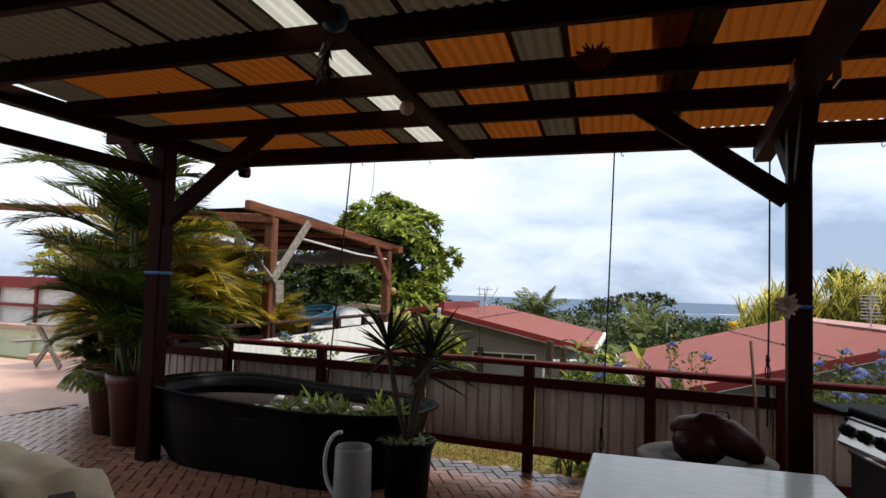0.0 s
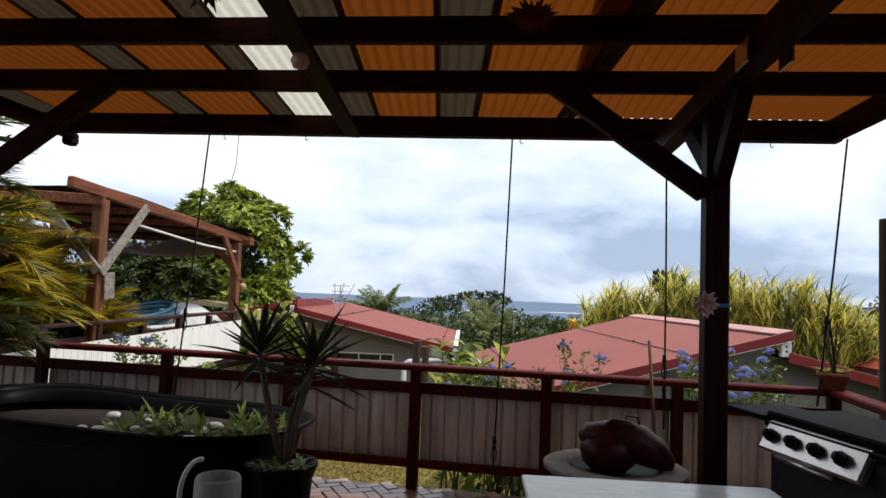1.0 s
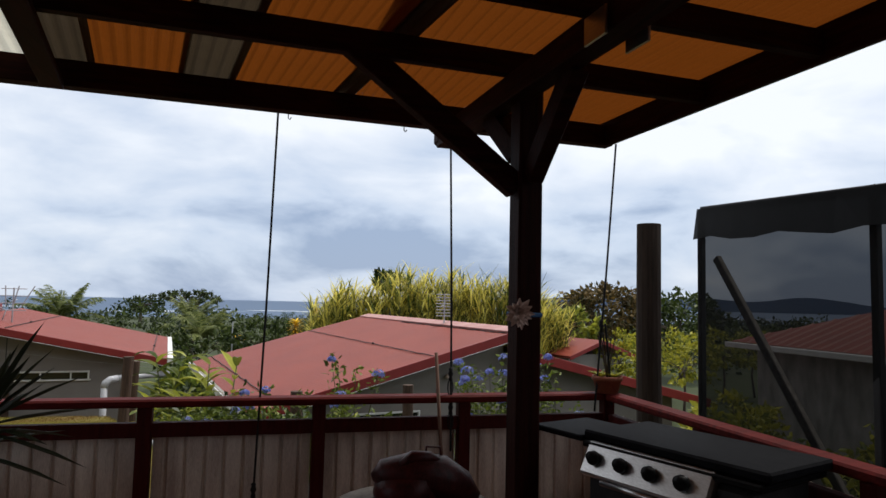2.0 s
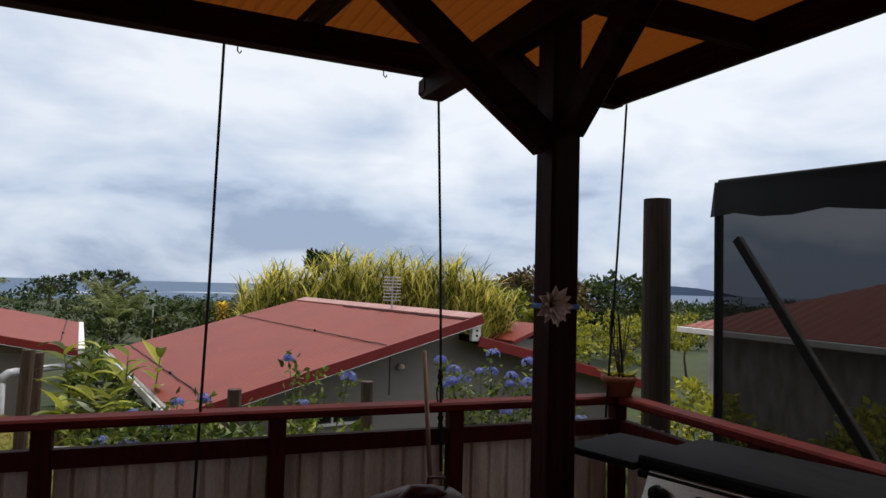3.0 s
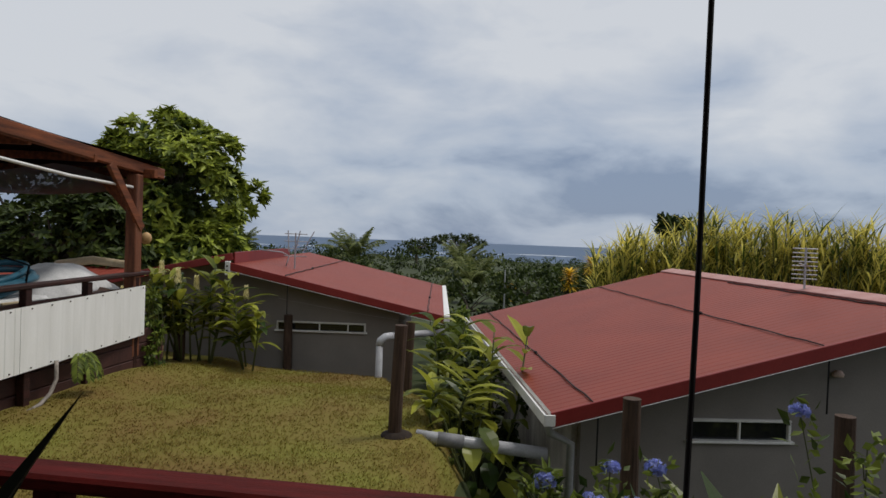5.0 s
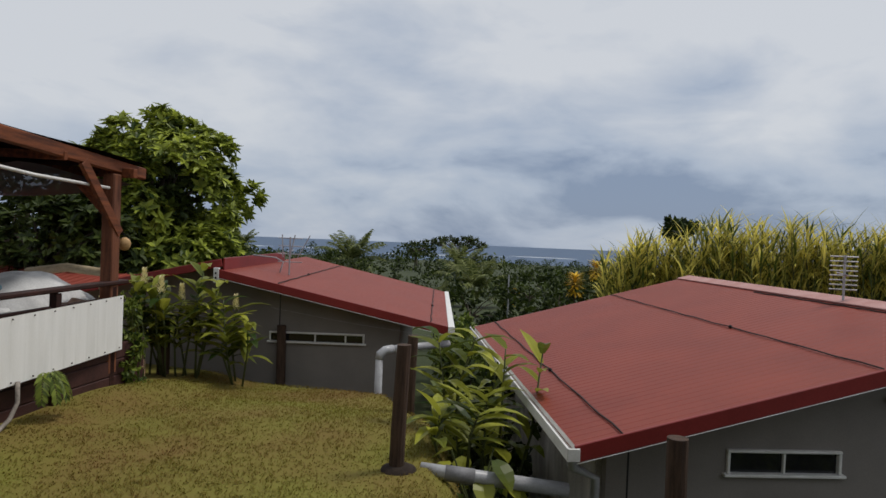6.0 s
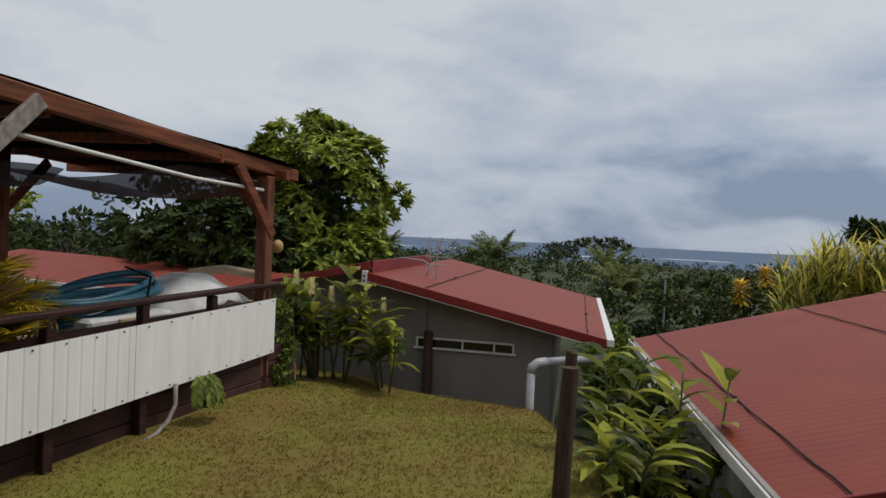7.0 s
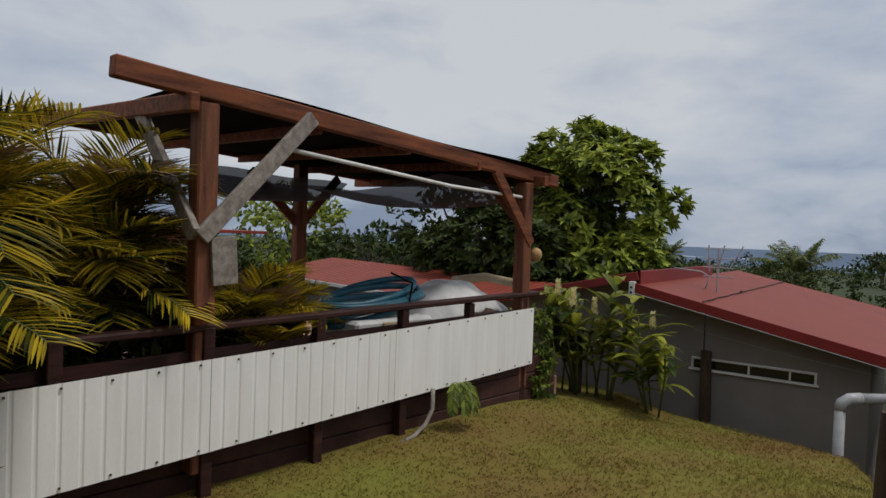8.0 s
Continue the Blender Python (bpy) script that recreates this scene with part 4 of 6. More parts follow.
for z in (0.99, 1.06):
    s = Shape()
    H1.block(s, -0.035, -0.01, -0.058, -0.049, z - 0.014, z + 0.014, 0.002)
    part("socket", s, BLACK, bx2)
gu = Shape()
gu.beam(H1.at(3.60, -0.05, 0.33), H1.at(3.60, 6.6, 0.33), 0.10, 0.10)
part("gutter", gu, WHITE, house, "white gutter along the low edge")
for a, hg in ((0.92, 0.5), (3.28, 0.1)):
    cable_on_roof(H1, house, a, 0, 1.12, 3.55, 0.37, 0, 6.5, hg)
part("wire", Shape().tube([H1.at(0.8, 0.1, 0.55), H1.at(2.0, 0.1, 0.36), H1.at(3.3, 0.0, 0.22)], 0.0016, 4), PIPE, house)
ant = antenna("roof_antenna", H1.at(0.72, 1.6, 0.96), 0.68, 4, 0.46, "small television antenna leaning on a bent roof pipe")
part("bent_pipe", smooth(Shape().tube([H1.at(0.1, 1.5, 1.30), H1.at(0.5, 1.5, 1.27), H1.at(0.62, 1.55, 1.20), H1.at(0.58, 1.5, 1.02)], 0.014, 6)), PIPE, ant)
for dx in (-0.12, 0.0, 0.14):
    part("rod", Shape().tube([H1.at(0.72 + dx, 1.6, 1.28), H1.at(0.80 + dx * 1.9, 1.62, 1.68)], 0.011, 4), PIPE, ant)

# low red roofs further off
def far_roof(name, x, y, turn, a, b, z0, z1, label):
    pl = Plan(x, y, turn)
    ob = thing(name, pl.at(a / 2, b / 2, LOW), label, "house", "red-roofed houses further off")
    part("roof", roof_slab(pl, 0, z0, a / 2, z1, 0, b, 0.3), ROOF_RED, ob)
    part("roof", roof_slab(pl, a / 2, z1, a, z0, 0, b, 0.3), ROOF_RED, ob)
    e = Shape()
    e.beam(pl.at(0, -0.02, z0 - 0.06), pl.at(a / 2, -0.02, z1 - 0.06), 0.03, 0.12)
    e.beam(pl.at(a / 2, -0.02, z1 - 0.06), pl.at(a, -0.02, z0 - 0.06), 0.03, 0.12)
    part("fascia", e, ROOF_TRIM, ob)
    w = Shape()
    pl.block(w, 0.3, a - 0.3, 0.4, b - 0.3, -4.0, z0)
    part("wall", w, WALL_GREY, ob)


lo = thing("far_house", (-15, 19.5, LOW), "low house with a faded red roof behind the pergola", "house", "red-roofed houses further off")
sl = Shape()
for k in range(43):
    x = -20.4 + 0.24 * k
    sl.v += [(x, 17.6, 0.22 - 0.004 * k), (x, 20.6, 0.66 - 0.004 * k), (x + 0.2, 17.6, 0.22 - 0.004 * k), (x + 0.2, 20.6, 0.66 - 0.004 * k), (x + 0.22, 17.6, 0.235 - 0.004 * k), (x + 0.22, 20.6, 0.675 - 0.004 * k)]
    a = 6 * k
    sl.f += [(a, a + 1, a + 3, a + 2), (a + 2, a + 3, a + 5, a + 4)]
    if k:
        sl.f.append((a - 2, a - 1, a + 1, a))
part("roof", sl, ROOF_RED, lo)
part("fascia", Shape().beam((-20.4, 17.58, 0.17), (-10.1, 17.58, 0.0), 0.03, 0.10), WHITE, lo)
part("wall", Shape().span(-20.2, 17.9, -3, -10.4, 20.4, -0.02), WALL_GREY, lo)
nb = thing("far_house", (11, 9, LOW), "neighbouring house with a broad red roof and white gutter", "house", "red-roofed houses further off")
sl = Shape()
for k in range(40):
    y = 3.2 + 0.25 * k
    x1 = 13.0 if y < 9.6 else 13.0 - 4.0 * (y - 9.6) / 3.6
    y1 = y + 0.25
    x2 = 13.0 if y1 < 9.6 else 13.0 - 4.0 * (y1 - 9.6) / 3.6
    sl.add([(9.0, y, 0.92), (9.0, y + 0.22, 0.92), (x2, y + 0.22, 0.92 + 0.36 * (x2 - 9.0)), (x1, y, 0.92 + 0.36 * (x1 - 9.0)), (9.0, y1, 0.94), (x2, y1, 0.94 + 0.36 * (x2 - 9.0))], [(0, 1, 2, 3), (1, 4, 5, 2)])
part("roof", sl, ROOF_RED, nb)
part("gutter", Shape().beam((8.95, 3.2, 0.86), (8.95, 13.2, 0.86), 0.10, 0.10), WHITE, nb)
part("wall", Shape().span(9.5, 3.4, LOW, 9.7, 13.0, 0.9), WALL_PALE, nb)
far_roof("far_house", 8.5, 19.5, 15, 2.6, 3, 0.05, 0.50, "small red-roofed shed beyond the reeds")

lamp = thing("street_lamp", (2.95, 27, LOW), "slim street lamp with a flat head beyond the roof", "street lamp")
part("pole", Shape().tube([(2.98, 27, LOW), (2.97, 27, 1.66)], [0.05, 0.035], 8), PIPE, lamp)
part("head", Shape().box((3.1, 27, 1.72), (0.5, 0.16, 0.06), Matrix.Rotation(radians(-14), 3, "Y"), 0.02), PIPE, lamp)
solo("utility_pole", Shape().tube([(-1.30, 27, LOW), (-1.31, 27, 0.62)], [0.03, 0.022], 8), PIPE, "thin pale pole among the bushes", "pole")

# ---- grass bank and fence ----
gr = Shape()
for _ in range(40000):
    x, y = rnd.uniform(-5.4, 0.2), 6.3 + 8.2 * rnd.random() ** 1.3
    if x > lawn_edge(y) + 0.3:
        continue
    z = ground_z(x, y) - 0.004
    k = 0.6 + 0.9 * (noise.noise((x * 1.3, y * 1.3, 4.0)) + 0.5)
    for _ in range(2):
        a = rnd.uniform(0, 6.3)
        d = Vector((math.cos(a) * 0.8, math.sin(a) * 0.8, rnd.uniform(0.4, 1.2))).normalized()
        gr.leaf((x + rnd.uniform(-0.02, 0.02), y + rnd.uniform(-0.02, 0.02), z), d, Vector((-math.sin(a), math.cos(a), 0)), 0.022 * k + 0.010, 0.010)
solo("grass", gr, GRASS, "short mown grass with yellow and brown patches", "grass", kind="stuff")


def log_post(name, x, y, z0, z1, r, mat, label, group=""):
    sh = Shape()
    n, rows = 14, 9
    for i in range(rows):
        t = i / (rows - 1)
        for j in range(n):
            a = 2 * math.pi * j / n
            q = r * (1.04 - 0.1 * t) * (1 + 0.05 * noise.noise((math.cos(a) * 2 + x, math.sin(a) * 2 + y, t * 3)))
            sh.v.append((x + q * math.cos(a) + 0.02 * math.sin(t * 2 + x), y + q * math.sin(a), z0 + (z1 - z0) * t))
    for i in range(rows - 1):
        for j in range(n):
            a, b = i * n + j, i * n + (j + 1) % n
            sh.f.append((a, b, b + n, a + n))
    sh.f.append(tuple((rows - 1) * n + j for j in range(n)))
    return solo(name, sh, mat, label, "post", group)


for x, y, z1, r in ((-1.62, 10.46, 0.84, 0.064), (-1.97, 12.9, 0.55, 0.068), (-4.48, 15.1, 0.25, 0.075), (-5.80, 13.9, 0.43, 0.085), (1.45, 8.5, 0.73, 0.06), (0.33, 9.27, 0.57, 0.07)):
    log_post("fence_post", x, y, ground_z(x, y) - 0.15, z1, r, FENCE_LOG, "weathered round timber fence post in the ground", "round fence posts")
for x, y in ((-1.62, 10.46), (-4.48, 15.1)):
    st = Shape().lathe([(0.17, -0.03), (0.14, 0.02), (0.09, 0.04), (0.04, 0.04)], (x, y, ground_z(x, y)), 16)
    solo("earth_mound", smooth(st), SOIL, "low mound of bare earth round a fence post", "earth", "earth mounds")

dp = thing("drain_pipe", (-2.61, 14.3, -1.0), "grey plastic drain pipe with an elbow at the house corner", "pipe")
part("riser", smooth(Shape().tube([(-2.70, 14.3, -1.6), (-2.70, 14.3, -0.02)], 0.055, 12)), PIPE, dp)
part("elbow", smooth(Shape().tube([(-2.70, 14.3, -0.04), (-2.69, 14.31, 0.04), (-2.63, 14.36, 0.09), (-2.54, 14.45, 0.10)], 0.062, 12)), PIPE, dp)
part("run", smooth(Shape().tube([(-2.56, 14.42, 0.10), (-1.83, 15.3, 0.09)], 0.055, 12)), PIPE, dp)
dp = thing("ground_pipe", (-0.8, 10.5, -0.4), "white drain pipe lying across the bank by the fence post", "pipe")
part("run", smooth(Shape().tube([(-1.46, 10.62, -0.23), (-1.25, 10.62, -0.26), (-0.2, 10.80, -0.38)], [0.045, 0.062, 0.062], 12)), PIPE, dp)
part("joint", smooth(Shape().tube([(-1.25, 10.62, -0.26), (-1.0, 10.66, -0.29)], 0.07, 12)), surface("dark_grey_joint", (0.22, 0.22, 0.23)), dp)

for k, (x, y, h, s) in enumerate(((-6.05, 13.75, 1.5, 5), (-5.65, 13.85, 1.6, 6), (-5.3, 13.95, 1.35, 4), (-4.72, 14.1, 1.3, 5), (-6.4, 13.5, 1.2, 3))):
    ginger("ginger_plant", (x, y, ground_z(x, y) - 0.05), "tall ginger plant with cream flower spikes by the lawn edge", s, h, 0.2, "flowering gingers", 0.4)
for k, (x, y, h, s) in enumerate(((-1.42, 12.1, 1.5, 2), (-0.95, 12.0, 1.95, 3), (-1.15, 11.8, 1.2, 2), (-1.3, 11.3, 0.75, 2), (-1.3, 13.2, 1.4, 4))):
    z = ground_z(x, y)
    ginger("ginger_plant", (x, y, z), "leafy ginger plant in the gap between lawn and house", s, h, 0.22, "gingers between the houses", 0.06, LEAF_GINGER)


def broad_herb(x, y, z, label):
    ob = thing("taro_plant", (x, y, z), label, "plant", "taro plants on the bank")
    st, lf = Shape(), Shape()
    for k in range(11):
        a = k * 2.4 + rnd.uniform(-0.3, 0.3)
        e = Vector((x + 0.25 * math.cos(a), y + 0.25 * math.sin(a), z + rnd.uniform(0.3, 0.62)))
        st.tube([(x, y, z), e], [0.012, 0.007], 5, False)
        lf.blade(e, (math.cos(a), math.sin(a), -0.2), (0, 0, 1), 0.32, 0.22, 0.9, 4, 0.1)
    part("stalks", st, CANE, ob, kind="stuff")
    part("leaves", lf, LEAF_GINGER, ob)


for x, y in ((-1.0, 10.95), (-0.85, 11.35), (-1.1, 11.7)):
    broad_herb(x, y, ground_z(x, y), "broad-leaved taro plant with drooping leaves")
broad_tree("hedge_shrub", (-0.9, 13.8, LOW), (-0.85, 13.9, -0.75), (0.8, 1.2, 0.8), 1100, 0.16, LEAF_DARK, "dark undergrowth between the two houses", 0.04)
car = thing("parked_car", (-0.5, 20.5, LOW), "white car parked between the two houses", "car")
body = Shape()
body.box((-0.6, 20.5, -1.25), (1.6, 3.6, 0.7), None, 0.16)
part("body", body, WHITE, car)
part("cabin", Shape().box((-0.6, 20.7, -0.72), (1.4, 2.0, 0.5), None, 0.2), WINDOW, car)
part("roof", Shape().box((-0.6, 20.7, -0.45), (1.3, 1.7, 0.08), None, 0.03), WHITE, car)
for x in (-1.35, 0.15):
    for y in (19.4, 21.6):
        wl = part("wheel", smooth(Shape().tube([(x - 0.09, y, -1.62), (x + 0.09, y, -1.62)], 0.32, 18)), BLACK, car)


# ---- terrace ----
fl = Shape()
fl.span(-24, -4.2, -0.4, 2.62, 6.22, -0.02, 0.01)
solo("floor", fl, JOINT, "terrace bed of dark mortar under red pavers", "floor", kind="structure")
dk = Shape()
dk.span(-24, 6.22, -0.4, -5.62, 13.2, -0.03, 0.01)
solo("floor_deck", dk, DECK, "worn pink concrete pool terrace", "floor", kind="structure")
pd = Shape()
pd.span(-24, -4.2, -0.02, -6.6, 6.22, 0.0, 0.004)
solo("floor_pool_side", pd, DECK, "worn pink concrete paving beside the pool", "floor", kind="structure")

# unseen: assumed house wall, plus side walls added to keep the terrace dark
back = Shape()
back.span(-6.2, -3.2, 0, 3.2, -3.0, 3.3)
back.span(2.62, -3.0, 0, 2.77, 2.0, 3.0)
back.span(-4.9, -3.0, 0, -4.75, 1.2, 3.0)
solo("wall_light_block", back, RETAIN, "unseen dark walls behind and beside the terrace, added to block light", "wall", kind="structure")

# roof frame: turned a few degrees from the railing
RF = Plan(1.369, 5.085, 4.0, -0.055)


ROOF_Z = 3.05
frame_ob = thing("patio_roof_frame", (1.40, 5.20, 0), "dark stained timber roof frame with posts and braces over the terrace", "roof frame")
for k in range(10):
    v = -0.015 - 0.83 * k
    part("purlin", Shape().beam(RF.at(-5.8 if k == 0 else -5.45, v, ROOF_Z - 0.068), RF.at(1.17, v, ROOF_Z - 0.068), 0.065, 0.135), WOOD_X, frame_ob)
part("front_beam", Shape().beam(RF.at(-5.45, 1.115, 2.97), RF.at(1.24, 1.115, 2.97), 0.11, 0.16), WOOD_X, frame_ob)
part("edge_board", Shape().beam(RF.at(1.20, -7.5, 3.0), RF.at(1.20, 1.17, 2.99), 0.045, 0.20), WOOD_Y, frame_ob)
part("edge_board", Shape().beam(RF.at(-5.36, -7.5, 2.98), RF.at(-5.36, 1.05, 2.98), 0.045, 0.14), WOOD_Y, frame_ob)
for u, v0, v1, w, h, zt in ((-0.08, -7.4, 1.20, 0.13, 0.14, 2.912), (-2.46, -7.4, 1.05, 0.12, 0.05, 2.91), (-5.15, -7.4, 1.20, 0.11, 0.06, 2.912)):
    sk = 0.10 if u == -2.46 else 0.0
    part("rafter", Shape().beam(RF.at(u - sk * v0, v0, zt - h / 2), RF.at(u - sk * v1, v1, zt - h / 2), w, h), WOOD_Y, frame_ob)
for u, v in ((0.0, 0.0), (-5.15, 0.02)):
    p = RF.at(u, v, 0)
    part("post", Shape().box((p.x, p.y, 1.40), (0.14, 0.14, 2.91) if u == 0 else (0.16, 0.16, 2.91), RF.m, 0.012), WOOD_Z, frame_ob)
    part("post", Shape().box((p.x + 0.6, -2.6, 1.45), (0.165, 0.165, 2.90), RF.m, 0.012), WOOD_Z, frame_ob)
# knee braces
for a, b in (((-0.06, 0.0, 2.30), (-1.00, 0.0, 2.98)), ((0.0, -0.08, 2.36), (-0.03, -0.60, 2.80)), ((-0.02, 0.06, 2.50), (-0.05, 0.40, 2.80)), ((-5.07, 0.0, 2.20), (-4.02, 0.0, 2.97)), ((-5.21, 0.0, 2.48), (-5.61, 0.0, 2.96))):
    part("brace", Shape().beam(RF.at(*a), RF.at(*b), 0.085, 0.13), WOOD_X, frame_ob)
part("side_beam", Shape().beam(RF.at(-5.27, -7.4, 2.68), RF.at(-5.23, 0.0, 2.63), 0.07, 0.11), WOOD_Y, frame_ob)
for u, v in ((-0.10, 1.24), (-5.16, 1.24)):
    part("rafter_end", Shape().box(RF.at(u, v - 0.04, 2.85), (0.10, 0.13, 0.12), RF.m, 0.03), WOOD_Y, frame_ob)
for u in (-0.18, 0.02):
    part("steel_plate", Shape().box(RF.at(u, -1.0, 2.80), (0.012, 0.16, 0.12), RF.m, 0.002), STEEL, frame_ob, "grey steel joint plate")

# roof sheets: orange, dim and clear strips
cz = Shape()
strips = [(-5.45, -5.05, 1), (-5.05, -4.03, 0), (-4.03, -3.76, 1), (-3.76, -3.18, 0), (-3.18, -3.00, 1), (-3.00, -2.61, 2), (-2.61, -2.28, 1), (-2.28, -1.77, 0), (-1.77, -1.47, 1), (-1.47, -0.80, 0), (-0.80, -0.69, 1)]
mats_i = []
SKEW = -0.11
def roof_strip(u0, u1, v0, v1, mi, dz, skew):
    """One run of corrugated sheet between two lines of the roof frame."""
    n0 = len(cz.f)
    a0, a1 = RF.at(u0 + skew * v0, v0, ROOF_Z + dz), RF.at(u0 + skew * v1, v1, ROOF_Z + dz)
    cz.sheet(a0, RF.m @ Vector((1, 0, 0)), a1 - a0, u1 - u0 + 0.045, (a1 - a0).length, 0.076, 0.018, "wave")
    mats_i.extend([mi] * (len(cz.f) - n0))


for k, (u0, u1, mi) in enumerate(strips):
    back_edge = -2.55 if mi == 2 else -1.68
    roof_strip(u0, u1, back_edge, 1.19, mi, 0.004 * (k % 2), SKEW)
    roof_strip(u0, u1, -7.5, back_edge + 0.1, 1, 0.008 + 0.004 * (k % 2), SKEW)
roof_strip(-0.86, 1.165, -1.68, 1.19, 0, 0.022, 0.0)
roof_strip(-0.86, 1.165, -7.5, -1.58, 1, 0.030, 0.0)
ceil = solo("ceiling", cz, [ORANGE, DIM, CLEAR], "corrugated roof sheets in translucent orange, dull and clear strips", "roof", kind="structure")
for p, mi in zip(ceil.data.polygons, mats_i):
    p.material_index = mi

# things tucked under the roof
bell = thing("hanging_float", (-0.92, 4.01, 2.67), "small dark round float hanging under the clear roof strip", "ornament")
part("float", smooth(Shape().lathe([(0.0, -0.05), (0.035, -0.035), (0.05, 0.0), (0.035, 0.035), (0.0, 0.05)], (-0.92, 4.01, 2.74), 14)), SHELL, bell)
part("string", Shape().tube([(-0.92, 4.01, 2.78), (-0.92, 4.01, 2.98)], 0.004, 4), ROPE, bell)
nest = Shape()
for k in range(40):
    a = k * 2.4
    nest.blade((0.28 + 0.03 * math.cos(a), 3.93, 2.90), (math.cos(a), -0.3, math.sin(a) * 0.7), (0, -1, 0), rnd.uniform(0.06, 0.11), 0.03, 0.3, 2)
solo("dry_garland", nest, DARK_POT, "dark tangled garland hung on a roof beam", "garland")
hang = thing("hanging_charm", (-0.85, 3.02, 2.5), "dark red and blue charm hanging from the roof beam", "ornament")
part("ball", smooth(Shape().lathe([(0.0, -0.07), (0.05, -0.05), (0.072, 0.0), (0.05, 0.05), (0.0, 0.07)], (-0.72, 2.86, 2.84), 16)), HOSE, hang, "dark blue ball")
ft = Shape()
for k in range(30):
    a = k * 2.4
    ft.blade((-0.88, 3.02, 2.82 - 0.006 * k), (math.cos(a) * 0.6, math.sin(a) * 0.6, -1), (0, 1, 0), rnd.uniform(0.06, 0.12), 0.025, 0.2, 2)
part("tassel", ft, MAROON, hang, "dark red tassel")
part("string", Shape().tube([(-0.88, 3.02, 2.80), (-0.86, 3.0, 2.93)], 0.005, 4), ROPE, hang)
lw = Shape().tube([(-2.75, 3.7, 2.93), (-2.65, 3.78, 2.86), (-2.5, 3.82, 2.87), (-2.25, 3.88, 2.93)], 0.006, 5)
solo("loose_wire", lw, ROPE, "loose dark wire strung under the roof beams", "wire")

# railing
rail = thing("railing", (0, 6.1, 0), "dark red timber railing with weathered metal sheet panels", "railing")
px = [-5.25, -4.12, -2.89, -1.76, -0.678, 0.362, 1.335, 2.42]
for x in px:
    part("post", Shape().span(x - 0.042, 6.058, -0.02, x + 0.042, 6.142, 0.932), POST_RED, rail)
part("top_rail", Shape().span(-5.35, 6.035, 0.932, 2.48, 6.165, 0.982, 0.012), RAIL_RED, rail)
part("mid_rail", Shape().span(-5.3, 6.07, 0.750, 2.40, 6.13, 0.838), POST_RED, rail)
part("bottom_rail", Shape().span(-5.3, 6.07, 0.165, 2.40, 6.13, 0.225), RAIL_RED, rail)
for x0, x1 in zip(px, px[1:]):
    part("sheet_panel", Shape().sheet((x0 + 0.045, 6.142, 0.19), (1, 0, 0), (0, 0, 1), x1 - x0 - 0.09, 0.64, 0.115, -0.016), SHEET_BEIGE, rail, "stained beige ribbed metal sheet")
py = [6.1, 5.0, 3.9, 2.8, 1.7, 0.6, -0.5, -1.6, -2.7]
for y in py[1:]:
    part("post", Shape().span(2.378, y - 0.042, -0.02, 2.462, y + 0.042, 0.934), POST_RED, rail)
part("top_rail", Shape().span(2.365, -2.9, 0.934, 2.495, 6.03, 0.984, 0.012), RAIL_RED, rail)
part("mid_rail", Shape().span(2.39, -2.9, 0.750, 2.45, 6.03, 0.838), POST_RED, rail)
part("bottom_rail", Shape().span(2.39, -2.9, 0.165, 2.45, 6.03, 0.225), RAIL_RED, rail)
for y0, y1 in zip(py[1:], py):
    part("sheet_panel", Shape().sheet((2.47, y1 - 0.045, 0.19), (0, -1, 0), (0, 0, 1), y1 - y0 - 0.09, 0.64, 0.115, -0.016), SHEET_BEIGE, rail)


def cord(top, bottom, knots, label, loop=None):
    ob = thing("hanging_rope", top, label, "rope", "ropes hanging from the roof edge")
    t, b = Vector(top), Vector(bottom)
    part("cord", Shape().tube([t, t.lerp(b, 0.5) + Vector((0.006, 0, 0)), b], 0.0075, 6), ROPE, ob)
    for z in knots:
        c = t.lerp(b, (t.z - z) / (t.z - b.z))
        kn = Shape().lathe([(0.0, -0.05), (0.016, -0.04), (0.011, -0.02), (0.019, 0.0), (0.012, 0.02), (0.016, 0.035), (0.0, 0.05)], c, 8)
        part("knot", smooth(kn), ROPE, ob)
        lp = [c + Vector((0.018 * math.sin(a), 0, -0.09 + 0.055 * math.cos(a))) for a in [2 * math.pi * k / 12 for k in range(13)]]
        part("hook", Shape().tube(lp, 0.005, 5), BLACK_IRON, ob)
    return ob


cord((-2.63, 6.10, 2.87), (-2.76, 6.02, 0.55), (1.30,), "thin black blind rope with a knot and hook")
cord((0.025, 6.19, 2.86), (-0.03, 6.04, 0.18), (0.42,), "thin black blind rope with a knot and hook")
cord((1.26, 6.31, 2.76), (1.23, 6.02, 0.62), (1.12, 0.9), "black rope with heavy knots tied to the railing")
cord((2.575, 6.26, 2.86), (2.28, 6.02, 0.86), (1.46,), "black rope tied back to the railing corner")
cord((2.36, 6.02, 1.48), (2.42, 6.03, 0.9), (), "black rope tied back to the railing corner")
for k, (u, v) in enumerate(((-3.72, 1.16), (-3.0, 1.16), (-1.2, 1.16), (-0.4, 1.16), (0.75, 1.16))):
    c = RF.at(u, v, 2.865)
    solo("cup_hook", Shape().tube([c + Vector((0, 0, 0.03)), c, c + Vector((0.012, 0, -0.012)), c + Vector((0.02, 0, 0.004))], 0.004, 5), BLACK_IRON, "small iron hook under the front beam", "hook", "hooks under the beam")

wire = thing("roof_wire", (-2.35, 6.1, 2.3), "thin slack wire hanging off the front beam", "wire")
part("strand", Shape().tube([(-2.35, 6.1, 2.90), (-2.36, 6.1, 2.6), (-2.42, 6.08, 2.3)], 0.003, 4), ROPE, wire)

